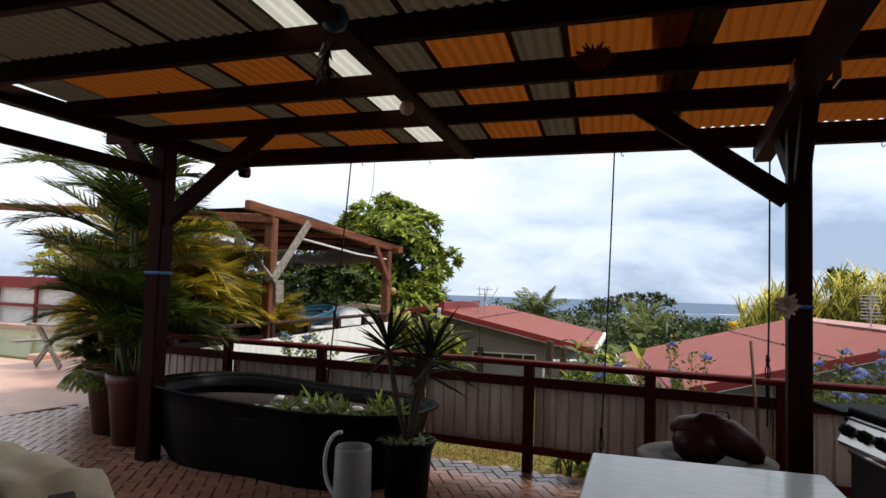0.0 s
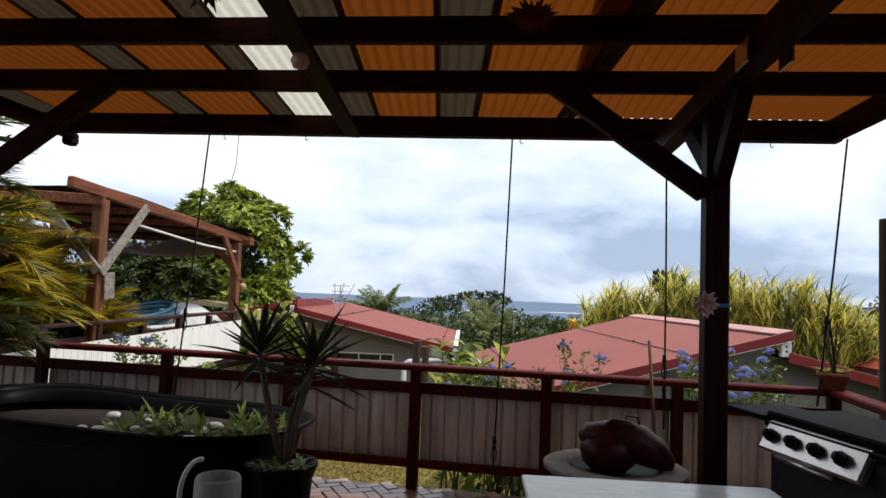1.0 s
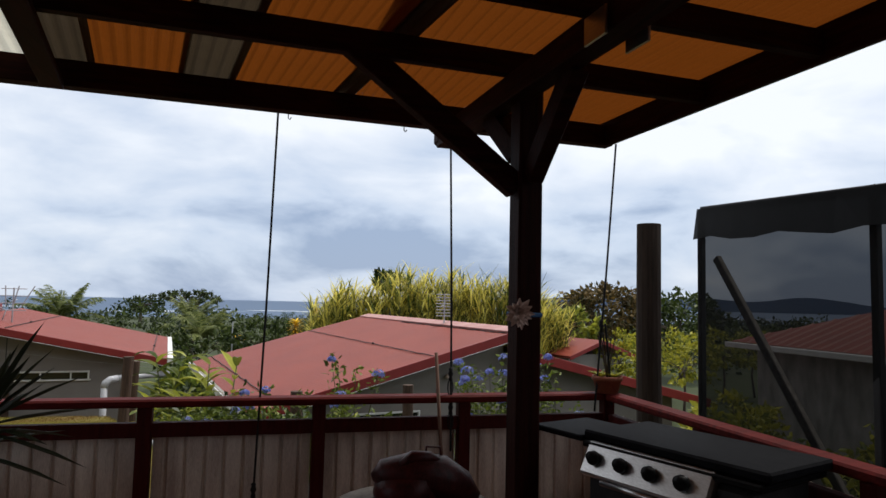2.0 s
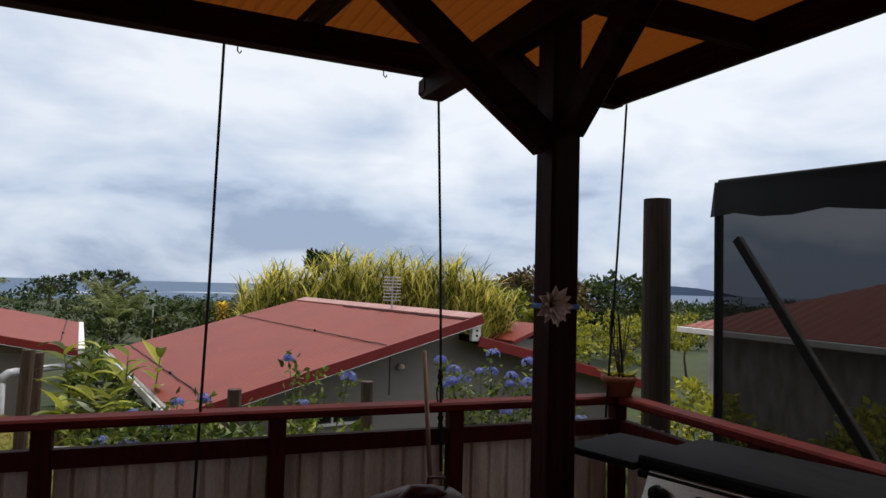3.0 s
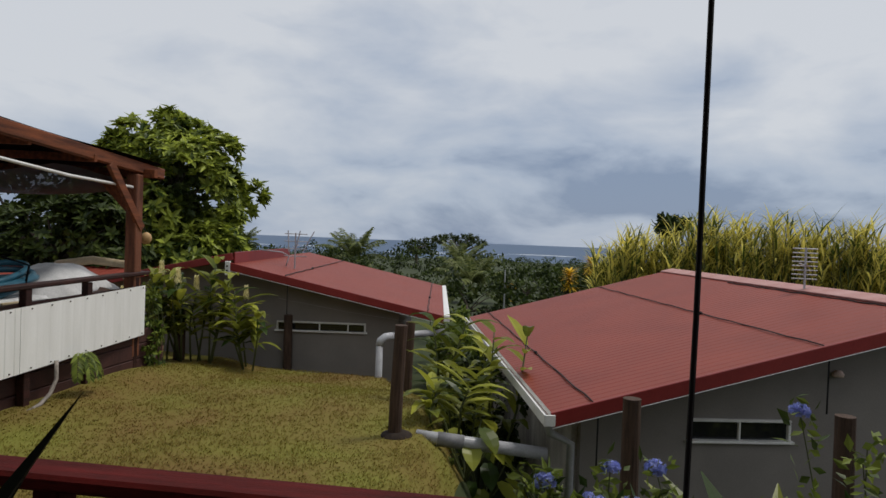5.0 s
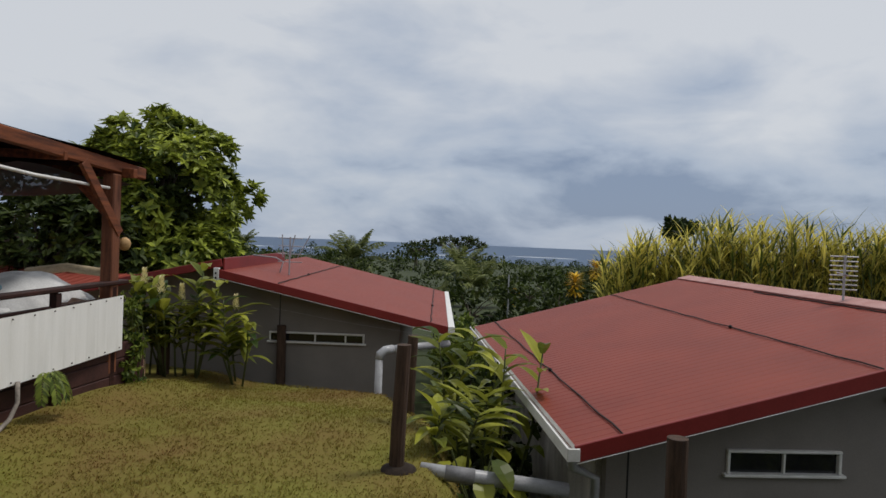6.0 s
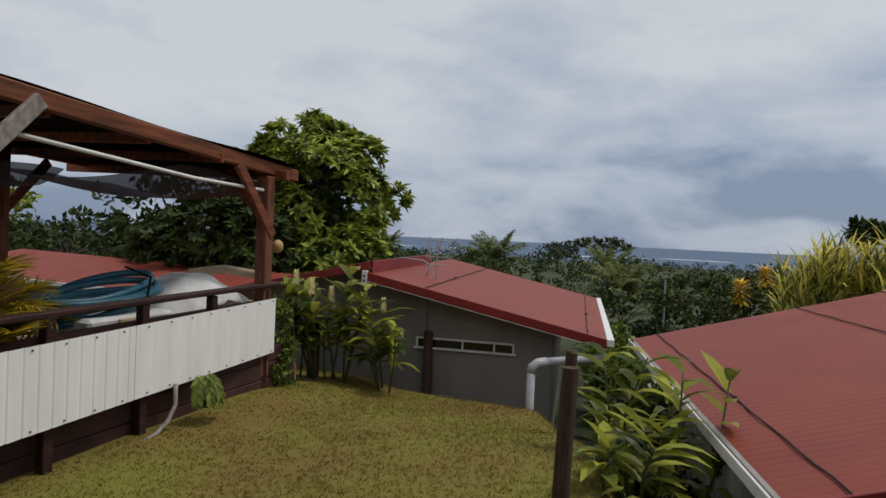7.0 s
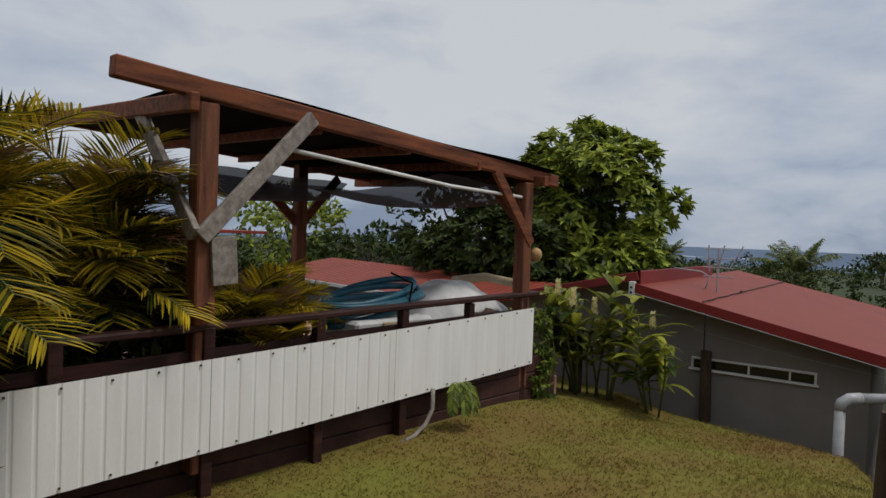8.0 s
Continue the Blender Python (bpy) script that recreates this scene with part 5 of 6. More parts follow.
st = Shape().tube([(1.20, 5.93, 0.0), (1.16, 6.01, 0.65), (1.115, 6.02, 1.27)], [0.014, 0.013, 0.012], 8)
solo("wooden_stick", smooth(st), surface("bare_stick", (0.20, 0.11, 0.075), (0.11, 0.06, 0.04), 0.7, 8, (8, 8, 1)), "plain wooden broom stick leaning on the railing", "stick")

# shell ornament on the post
orn = thing("shell_ornament", (1.29, 4.985, 1.565), "pale shell rosette tied to the post with a blue ribbon", "ornament")
sh = Shape()
for k in range(26):
    a = k * 2.4
    r = 0.25 + 0.75 * (k / 26)
    sh.blade((1.29, 4.98, 1.565), (math.cos(a) * r, -0.55 + 0.3 * r, math.sin(a) * r), (0, -1, 0), 0.06 + 0.035 * r, 0.045, 0.3, 3, 0.3)
part("shell", sh, SHELL, orn, kind="stuff")
c = RF.at(0, 0, 1.56)
part("ribbon", Shape().box((c.x, c.y, 1.555), (0.15, 0.15, 0.026), RF.m, 0.008), RIBBON, orn, "blue ribbon round the post")
rb = RF.at(-5.15, 0.02, 1.68)
solo("blue_ribbon", Shape().box((rb.x, rb.y, 1.66), (0.178, 0.178, 0.03), RF.m, 0.008), RIBBON, "blue ribbon tied round the timber post", "ribbon")

# shade screen outside the right railing
A, B = Vector((3.24, 6.13, 0.04)), Vector((3.36, 3.2, 0.04))
scr = thing("shade_screen", (2.85, 4.6, 0), "black see-through shade screen on a timber frame", "screen")
for p in (A, B, A.lerp(B, 0.5)):
    part("upright", Shape().box((p.x, p.y, 1.0), (0.045, 0.05, 2.66), None, 0.006), BLACK_IRON, scr)
part("top_bar", Shape().beam(A + Vector((0, 0, 2.32)), B + Vector((0, 0, 2.20)), 0.035, 0.06), BLACK_IRON, scr)
part("bottom_bar", Shape().beam(A + Vector((0, 0, 0.35)), B + Vector((0, 0, 0.35)), 0.035, 0.05), BLACK_IRON, scr)
sn = Shape()
n1, n2 = 14, 12
for i in range(n1 + 1):
    for j in range(n2 + 1):
        t, s = i / n1, j / n2
        p = A.lerp(B, t)
        sn.v.append((p.x - 0.03 - 0.02 * math.sin(t * 9) * math.sin(s * 6), p.y, 0.35 + (2.01 - 0.10 * t) * s))
for i in range(n1):
    for j in range(n2):
        a = i * (n2 + 1) + j
        sn.f.append((a, a + 1, a + n2 + 2, a + n2 + 1))
part("net", smooth(sn), NET, scr, "black shade netting")
flap = Shape()
for i in range(n1 + 1):
    p = A.lerp(B, i / n1)
    flap.v += [(p.x - 0.04, p.y, 2.37 - 0.11 * i / n1), (p.x - 0.075 - 0.01 * math.sin(i), p.y, 2.13 - 0.10 * i / n1 + 0.02 * math.sin(i * 1.9))]
for i in range(n1):
    flap.f.append((2 * i, 2 * i + 1, 2 * i + 3, 2 * i + 2))
part("net_fold", flap, NET_FOLD, scr, "doubled fold of netting along the top")
part("diagonal_brace", Shape().beam(A + Vector((0.06, -0.1, 1.95)), A.lerp(B, 0.42) + Vector((0.06, 0, 0.4)), 0.045, 0.06), GREY_WOOD, scr)
log_post("log_post", 2.98, 6.42, -0.6, 2.27, 0.10, LOG, "thick dark round log standing beyond the railing corner")

# flower pot on the railing corner
pot = thing("flower_pot", (2.40, 6.06, 0.984), "small terracotta pot with a succulent on the railing corner", "flower pot")
part("pot", smooth(Shape().lathe([(0.0, 0.0), (0.075, 0.0), (0.10, 0.09), (0.108, 0.09), (0.108, 0.12), (0.096, 0.12), (0.09, 0.10), (0.0, 0.095)], (2.40, 6.06, 0.984), 24)), TERRACOTTA, pot)
lf = Shape()
for k in range(46):
    a = k * 2.4
    lf.blade((2.40 + 0.05 * math.cos(a * 1.3), 6.06 + 0.05 * math.sin(a * 1.3), 1.084), (math.cos(a), math.sin(a), 0.9), (0, 0, 1), rnd.uniform(0.06, 0.12), 0.035, 0.4, 3)
for k in range(7):
    a = k * 0.95
    twig = Shape().tube([(2.40, 6.06, 1.084), (2.40 + 0.03 * math.cos(a), 6.06 + 0.03 * math.sin(a), 1.24), (2.40 + 0.07 * math.cos(a), 6.06 + 0.07 * math.sin(a), 1.38 + 0.02 * k)], [0.006, 0.004, 0.002], 5)
    part("twig", twig, BARK, pot, "thin bare twig")
part("leaves", lf, LEAF_LIME, pot)

# gas grill
ga = Vector((0.33, -0.944, 0))
gn = Vector((0.944, 0.33, 0))
GM = Matrix((ga, gn, Vector((0, 0, 1)))).transposed()
G0 = Vector((1.535, 4.75, 0))


def gpos(s, d, z):
    return G0 + ga * s + gn * d + Vector((0, 0, z))


grill = thing("gas_grill", gpos(0.35, 0.28, 0), "black gas grill with a stainless control panel and scuffed flat lid", "grill")
part("body", Shape().box(gpos(0.42, 0.30, 0.62), (0.86, 0.46, 0.56), GM, 0.02), BLACK_IRON, grill)
pm = GM @ Matrix.Rotation(radians(-28), 3, "X")
panel = part("control_panel", Shape().box(gpos(0.36, 0.045, 0.865), (0.70, 0.05, 0.17), pm, 0.022), PANEL, grill, "stainless steel control panel")
for k in range(4):
    c = gpos(0.09 + 0.165 * k, 0.015, 0.875)
    ax = pm @ Vector((0, -1, 0))
    kn = part("knob", smooth(Shape().tube([c, c + ax * 0.022, c + ax * 0.024, c + ax * 0.045], [0.034, 0.034, 0.026, 0.022], 14)), BLACK, panel, "black control knob")
part("lid", Shape().box(gpos(0.44, 0.33, 0.965), (0.98, 0.50, 0.045), GM, 0.018), GRILL_TOP, grill, "scuffed black lid")
part("lid_rim", Shape().box(gpos(0.44, 0.30, 0.925), (0.94, 0.50, 0.03), GM, 0.008), BLACK, grill)
part("side_shelf", Shape().box(gpos(-0.22, 0.26, 0.945), (0.36, 0.42, 0.03), GM, 0.01), GRILL_TOP, grill, "black side shelf")
for s in (-0.02, 0.84):
    for d in (0.10, 0.50):
        part("leg", Shape().box(gpos(s, d, 0.20), (0.035, 0.035, 0.40), GM, 0.004), BLACK_IRON, grill)
part("handle", smooth(Shape().tube([gpos(0.15, -0.01, 0.78), gpos(0.55, -0.01, 0.78)], 0.012, 8)), STEEL, grill)

# fire bowl table with the red ornament
bowl = thing("stone_bowl_table", (0.82, 5.27, 0), "round grey stone table with a dark sunken bowl on iron legs", "table")
part("top", smooth(Shape().lathe([(0.0, -0.06), (0.40, -0.055), (0.45, -0.02), (0.452, 0.005), (0.44, 0.012), (0.30, 0.012), (0.285, -0.005), (0.26, -0.04), (0.0, -0.05)], (0.82, 5.27, 0.50), 48)), STONE, bowl)
part("bowl", smooth(Shape().lathe([(0.284, 0.004), (0.24, -0.032), (0.0, -0.04)], (0.82, 5.27, 0.50), 36)), BLACK_IRON, bowl, "black sunken bowl")
for k in range(4):
    a = 0.6 + k * math.pi / 2
    c = Vector((0.82, 5.27, 0))
    w = Vector((math.cos(a), math.sin(a), 0))
    part("leg", Shape().tube([c + w * 0.30 + Vector((0, 0, 0.45)), c + w * 0.24 + Vector((0, 0, 0.25)), c + w * 0.30], 0.014, 8), BLACK_IRON, bowl)
bm = Shape()
OX, OY, OZ = 0.86, 5.27, 0.475
bm.lathe([(0.0, 0.0), (0.10, 0.0), (0.15, 0.05), (0.165, 0.12), (0.15, 0.20), (0.0, 0.24)], (OX - 0.08, OY, OZ), 26, 1.1, 0.9)
bm.tube([(OX - 0.27, OY, OZ + 0.20), (OX - 0.22, OY, OZ + 0.215), (OX - 0.06, OY, OZ + 0.21), (OX + 0.10, OY, OZ + 0.18), (OX + 0.22, OY, OZ + 0.12), (OX + 0.29, OY - 0.01, OZ + 0.06), (OX + 0.30, OY - 0.01, OZ + 0.03)], [0.02, 0.075, 0.115, 0.125, 0.10, 0.055, 0.02], 18)
bm.tube([(OX - 0.13, OY - 0.06, OZ + 0.27), (OX - 0.06, OY - 0.05, OZ + 0.31), (OX + 0.03, OY - 0.04, OZ + 0.30), (OX + 0.12, OY - 0.03, OZ + 0.26)], [0.02, 0.035, 0.035, 0.02], 10)
bm.tube([(OX + 0.02, OY, OZ + 0.28), (OX + 0.025, OY, OZ + 0.35), (OX + 0.10, OY, OZ + 0.345), (OX + 0.115, OY, OZ + 0.27)], 0.007, 6)
solo("garden_ornament", smooth(bm), MAROON, "glossy maroon ceramic garden ornament on the stone bowl", "ornament")

# white table
tb = thing("white_table", (0.917, 3.50, 0), "white-topped table with a glossy wet laminate top", "table")
TM = Matrix.Rotation(radians(7), 3, "Z")
part("tabletop", Shape().box((0.917, 3.50, 0.725), (1.12, 1.12, 0.03), TM, 0.01), TABLE, tb)
for sx in (-0.48, 0.48):
    for sy in (-0.5, 0.5):
        p = Vector((0.917, 3.50, 0.355)) + TM @ Vector((sx, sy, 0))
        part("leg", Shape().box(p, (0.05, 0.05, 0.71), TM, 0.005), WHITE, tb)
for sy in (-0.5, 0.5):
    p = Vector((0.917, 3.50, 0.67)) + TM @ Vector((0, sy, 0))
    part("apron", Shape().box(p, (0.92, 0.025, 0.07), TM, 0.004), WHITE, tb)

# wicker seat with a throw
so = thing("wicker_armchair", (-1.95, 2.02, 0), "grey wicker armchair with a cream throw over it", "armchair")
part("seat", Shape().box((-2.08, 1.88, 0.24), (0.9, 0.85, 0.48), None, 0.05), WICKER, so)
part("backrest", Shape().box((-1.98, 2.34, 0.37), (1.06, 0.16, 0.70), Matrix.Rotation(radians(-14), 3, "Z"), 0.06), WICKER, so)
part("armrest", Shape().box((-1.49, 1.92, 0.33), (0.16, 0.85, 0.66), Matrix.Rotation(radians(-8), 3, "Z"), 0.06), WICKER, so)
th = Shape()
nu, nv = 26, 20
for i in range(nu + 1):
    for j in range(nv + 1):
        s, t = i / nu, j / nv
        x = -2.56 + 1.10 * s
        y = 2.07 + 0.46 * t
        z = 0.77 - 0.20 * max(t - 0.75, 0) ** 1.3 * 4 * 0.4 - 0.16 * max(s - 0.9, 0) * 8 + 0.012 * math.sin(s * 17 + t * 5) + 0.01 * math.sin(t * 13)
        th.v.append((x, y - 0.16 * (s - 0.5), z))
for i in range(nu):
    for j in range(nv):
        a = i * (nv + 1) + j
        th.f.append((a, a + 1, a + nv + 2, a + nv + 1))
tho = solo("cream_throw", smooth(th), THROW, "rumpled cream cotton throw over the wicker seat", "blanket")
md = tho.modifiers.new("thickness", "SOLIDIFY")
md.thickness = 0.015

# black tub planter
tub = thing("planter_tub", (-2.66, 5.24, 0), "long black plastic tub planter with a wavy rim", "planter")
ts = Shape()
n = 64
prof = [(0.86, 0.0), (0.93, 0.12), (0.97, 0.45), (1.0, 0.60), (1.05, 0.62), (1.055, 0.605), (1.04, 0.59), (1.0, 0.59), (0.95, 0.56), (0.93, 0.50)]
for r, z in prof:
    for j in range(n):
        a = 2 * math.pi * j / n
        ca, sa = math.cos(a), math.sin(a)
        pinch = 1 - 0.10 * math.exp(-((ca * 1.28 + 0.0) ** 2) / 0.10) * (1 if sa < 0 else 0.4)
        lift = 0.055 * step(0.2, -0.6, ca) * (z / 0.6)
        ts.v.append((-2.66 + 1.33 * r * math.copysign(abs(ca) ** 0.75, ca), 5.25 + 0.66 * r * pinch * math.copysign(abs(sa) ** 0.75, sa), z + lift))
for i in range(len(prof) - 1):
    for j in range(n):
        a, b = i * n + j, i * n + (j + 1) % n
        ts.f.append((a, b, b + n, a + n))
part("tub", smooth(ts), BLACK, tub)
sl = Shape().lathe([(0.0, 0.50), (1.0, 0.49)], (-2.66, 5.25, 0), 40, 1.26, 0.60)
part("soil", sl, SOIL, tub)
tp = thing("tub_plants", (-2.2, 5.2, 0.49), "low leafy plants growing in the black tub", "plant")
lf, fw = Shape(), Shape()
for k in range(58):
    x, y = -1.55 - 1.1 * rnd.random() ** 1.6, 5.22 + rnd.uniform(-0.4, 0.4)
    for m in range(5):
        a = m * 1.05 + rnd.random()
        lf.blade((x, y, 0.49), (math.cos(a), math.sin(a), rnd.uniform(0.8, 2.6)), (0, 0, 1), rnd.uniform(0.07, 0.26), rnd.uniform(0.02, 0.055), rnd.uniform(0.3, 1.2), 3)
part("leaves", lf, LEAF_SHRUB, tp)
for k in range(22):
    x, y = rnd.uniform(-3.0, -1.6), 5.2 + rnd.uniform(-0.42, 0.38)
    r = rnd.uniform(0.02, 0.05)
    pb = Shape().lathe([(0.0, 0.0), (r, 0.01), (r * 1.1, r * 0.5), (r * 0.6, r), (0.0, r * 1.05)], (x, y, 0.492), 9, 1.3, 0.9)
    solo("white_stone", smooth(pb), WHITE, "small white stone lying on the tub's soil", "stone", "white stones in the tub")

# sword-leaved plant in a black pot
yp = thing("sword_plant", (-1.20, 4.75, 0), "spiky sword-leaved plant on bare stems in a black pot", "potted plant")
part("pot", smooth(Shape().lathe([(0.0, 0.0), (0.15, 0.0), (0.18, 0.40), (0.205, 0.46), (0.21, 0.49), (0.195, 0.49), (0.18, 0.45), (0.0, 0.44)], (-1.20, 4.75, 0), 28)), BLACK, yp)
for x1, y1, z1, n in ((-1.46, 4.88, 1.12, 34), (-1.10, 4.92, 1.08, 26), (-1.18, 5.0, 0.98, 12)):
    stx = Shape().tube([(-1.20, 4.77, 0.42), ((x1 - 1.2) / 2 - 0.01, 4.82, 0.75), (x1, y1, z1)], [0.026, 0.022, 0.02], 8)
    part("stem", smooth(stx), BARK, yp)
    lf = Shape()
    for k in range(n):
        a = k * 2.4
        up = -0.35 + 2.1 * (k / n) ** 1.2
        lf.blade((x1, y1, z1 - 0.06 + 0.1 * k / n), (math.cos(a), math.sin(a), up), (0, 0, 1), rnd.uniform(0.30, 0.45), 0.044, 0.08, 3, 0.35, 0.05)
    part("leaf_head", lf, LEAF_YUCCA, yp, "rosette of stiff sword leaves")
lf = Shape()
for k in range(60):
    a = k * 2.4
    lf.blade((-1.20 + 0.12 * math.cos(a * 1.7), 4.75 + 0.12 * math.sin(a * 1.7), 0.45), (math.cos(a), math.sin(a), 1.0), (0, 0, 1), rnd.uniform(0.08, 0.16), 0.03, 0.8, 3)
part("low_leaves", lf, LEAF_SHRUB, yp)

can = thing("watering_can", (-1.47, 4.32, 0), "pale translucent plastic watering can with a round handle", "watering can")
part("body", smooth(Shape().lathe([(0.0, 0.0), (0.13, 0.0), (0.135, 0.02), (0.125, 0.48), (0.115, 0.50), (0.108, 0.49), (0.118, 0.05), (0.0, 0.03)], (-1.40, 4.32, 0), 26)), surface("milky_plastic", (0.30, 0.32, 0.32), (0.20, 0.22, 0.22), 0.4, 6), can)
hp = [(-1.50 - 0.13 * math.sin(a), 4.32, 0.36 + 0.22 * math.cos(a)) for a in [math.pi * k / 14 for k in range(15)]]
part("handle", smooth(Shape().tube(hp, 0.014, 8)), WHITE, can)


def big_pot(x, y, h, r, mat, label):
    ob = thing("plant_pot", (x, y, 0), label, "plant pot", "large pots at the terrace edge")
    part("pot", smooth(Shape().lathe([(0.0, 0.0), (r * 0.68, 0.0), (r * 0.9, h * 0.82), (r, h * 0.86), (r * 1.02, h), (r * 0.92, h), (r * 0.86, h * 0.9), (0.0, h * 0.88)], (x, y, 0), 30)), mat, ob)
    part("soil", Shape().lathe([(0.0, h * 0.9), (r * 0.88, h * 0.89)], (x, y, 0), 24), SOIL, ob)
    return ob


big_pot(-4.93, 5.38, 0.66, 0.33, DARK_POT, "large dark red glazed pot holding a palm")
big_pot(-4.38, 5.10, 0.68, 0.26, DARK_POT, "tall dark terracotta pot beside the post")
big_pot(-5.6, 6.55, 0.5, 0.3, TERRACOTTA, "terracotta pot on the pool terrace")
feather_palm("areca_palm", (-4.93, 5.40, 0.56), "tall slender areca palm in a large pot by the post", 5, 6, 2.1, 1.15, LEAF_PALM, 0.16, 0.32, 0.026, arch=(0.5, 1.2), lean=(-0.08, 0.02))
feather_palm("areca_palm", (-4.42, 5.15, 0.58), "dense green areca palm beside the timber post", 9, 5, 0.75, 0.75, LEAF_PALM, 0.16, 0.24, 0.022, rise=(0.3, 1.6))
feather_palm("areca_palm", (-6.25, 7.12, -0.1), "bushy golden areca palm behind the railing", 15, 6, 2.0, 1.0, LEAF_GOLD, 0.30, 0.34, 0.022, dry=0.06, rise=(0.7, 2.2), arch=(1.0, 2.1), leaflets=32)
feather_palm("areca_palm", (-6.4, 7.85, -0.1), "bushy golden areca palm close to the pergola post", 13, 6, 2.0, 0.95, LEAF_GOLD, 0.2, 0.34, 0.022, dry=0.14, rise=(0.7, 2.2), arch=(1.0, 2.1), leaflets=32)
feather_palm("areca_palm", (-6.8, 7.5, -0.1), "bushy golden areca palm beside the pergola post", 12, 6, 1.6, 0.9, LEAF_GOLD, 0.28, 0.26, 0.018, dry=0.1, rise=(0.6, 2.2), arch=(0.8, 1.8))
feather_palm("areca_palm", (-6.1, 6.6, -0.1), "bushy golden areca palm behind the railing", 15, 6, 2.1, 1.1, LEAF_GOLD, 0.32, 0.34, 0.022, dry=0.05, rise=(0.7, 2.2), arch=(1.0, 2.1), leaflets=32)
feather_palm("areca_palm", (-6.1, 8.95, -0.1), "small golden areca palm under the pergola", 12, 5, 1.35, 0.62, LEAF_GOLD, 0.25, 0.24, 0.018, dry=0.08, rise=(0.5, 1.8))
lf = Shape()
fob = thing("trailing_fern", (-5.04, 5.22, 0.62), "green fern trailing over the pot rim", "fern")
rb_ = Shape()
for k in range(12):
    a = 2.2 + k * 0.33
    frond(lf, rb_, (-5.04, 5.22, 0.62), (math.cos(a), math.sin(a), 0.5), 0.42, 1.9, 14, 0.09, 0.022, 0.1, 0.4)
part("fronds", lf, LEAF_SHRUB, fob)

for x, y, rx, ht, n, hd in ((0.05, 6.42, 0.5, 0.96, 24, 6), (0.62, 6.42, 0.26, 1.20, 7, 3), (1.75, 6.45, 0.40, 1.22, 60, 15), (2.12, 6.45, 0.25, 1.05, 16, 5), (-0.42, 6.4, 0.25, 0.98, 8, 4), (-3.35, 6.36, 0.35, 1.04, 14, 4)):
    z = ground_z(x, y)
    plumbago("plumbago_shrub", (x, y, z), (rx, 0.28, ht - z), n, "sprawling plumbago shrub with pale blue flowers along the railing", hd, "plumbago along the railing")
lv = thing("ginger_plant", (0.55, 6.6, ground_z(0.55, 6.6)), "low plant with broad glossy leaves below the railing", "plant")
lf = Shape()
for k in range(16):
    a = k * 2.4
    lf.blade((0.45 + 0.12 * math.cos(a), 6.7 + 0.1 * math.sin(a), 0.35), (math.cos(a), math.sin(a), 2.2), (0, 0, 1), rnd.uniform(0.45, 0.62), 0.11, 0.9, 4)
part("leaves", lf, LEAF_GINGER, lv)
part("stalk", Shape().tube([(0.45, 6.7, ground_z(0.45, 6.7)), (0.45, 6.7, 0.4)], 0.03, 6), CANE, lv)
lf = Shape()
und = thing("undergrowth", (-5.8, 7.8, 0), "dark leafy plants crowded behind the terrace rail", "undergrowth", kind="stuff")
for y in (6.6, 7.1, 7.6, 8.1, 8.6, 9.1):
    crown(lf, (-5.80, y, 0.55), (0.2, 0.4, 0.52), 900, 0.12, 0.3)
    crown(lf, (-6.5, y, 0.7), (0.3, 0.4, 0.75), 900, 0.15, 0.3)
part("leaves", lf, LEAF_DARK, und)
for x, y, h, n in ((-6.25, 6.75, 0.85, 8), (-6.3, 7.45, 0.95, 9), (-6.45, 7.95, 1.3, 9), (-6.4, 6.95, 1.6, 9)):
    feather_palm("areca_palm", (x, y, -0.05), "low green areca palm crowded behind the terrace rail", n, 5, h, 0.68, LEAF_GOLD if h > 1 else LEAF_PALM, 0.2, 0.24, 0.02, "areca palms behind the rail", dry=0.05, rise=(0.3, 1.5), arch=(0.9, 1.9), leaflets=28)
lf = Shape()
und = thing("undergrowth", (1.0, 6.6, ground_z(1.0, 6.6)), "dark leafy undergrowth below the railing", "undergrowth", kind="stuff")
for x in (-0.1, 0.7, 1.4, 2.1):
    crown(lf, (x, 6.78, -0.35), (0.55, 0.38, 1.1), 1100, 0.10, 0.3)
part("leaves", lf, LEAF_SHRUB, und)
fr, frr = Shape(), Shape()
fob = thing("wall_fern", (-5.15, 10.6, -0.15), "green fern growing at the foot of the boards", "fern")
for k in range(4):
    a = -0.9 + k * 0.5
    frond(fr, frr, (-5.28, 10.92, 0.28), (math.cos(a) * 0.5, math.sin(a) * 0.5, 0.1), 0.42, 3.2, 14, 0.075, 0.024, 0.1, 0.4)
part("fronds", fr, LEAF_SHRUB, fob)

creeper = thing("creeper", (-5.5, 12.62, -0.4), "green creeper hanging over the end of the white apron", "creeper")
lf = Shape()
crown(lf, (-5.52, 12.62, 0.62), (0.10, 0.16, 0.36), 420, 0.07, 0.2, 0.2, 0.7)
crown(lf, (-5.50, 12.72, 0.0), (0.16, 0.26, 0.46), 620, 0.09, 0.2, 0.2, 0.6)
part("leaves", lf, LEAF_SHRUB, creeper)
for k in range(6):
    x, y = -5.58 + 0.03 * k, 12.58 + 0.05 * k
    part("vine", Shape().tube([(x, y, -0.42), (x + 0.03, y, 0.2), (x + 0.05 * math.sin(k), y - 0.04, 0.75)], [0.008, 0.006, 0.003], 5), CANE, creeper)

# ---- pool terrace and pergola ----
pf = thing("deck_fence", (-5.3, 9.6, 0), "white ribbed metal apron and dark red rail along a terrace", "fence")
def apron_x(y):
    return -5.21 - 0.05 * (y - 8.3)


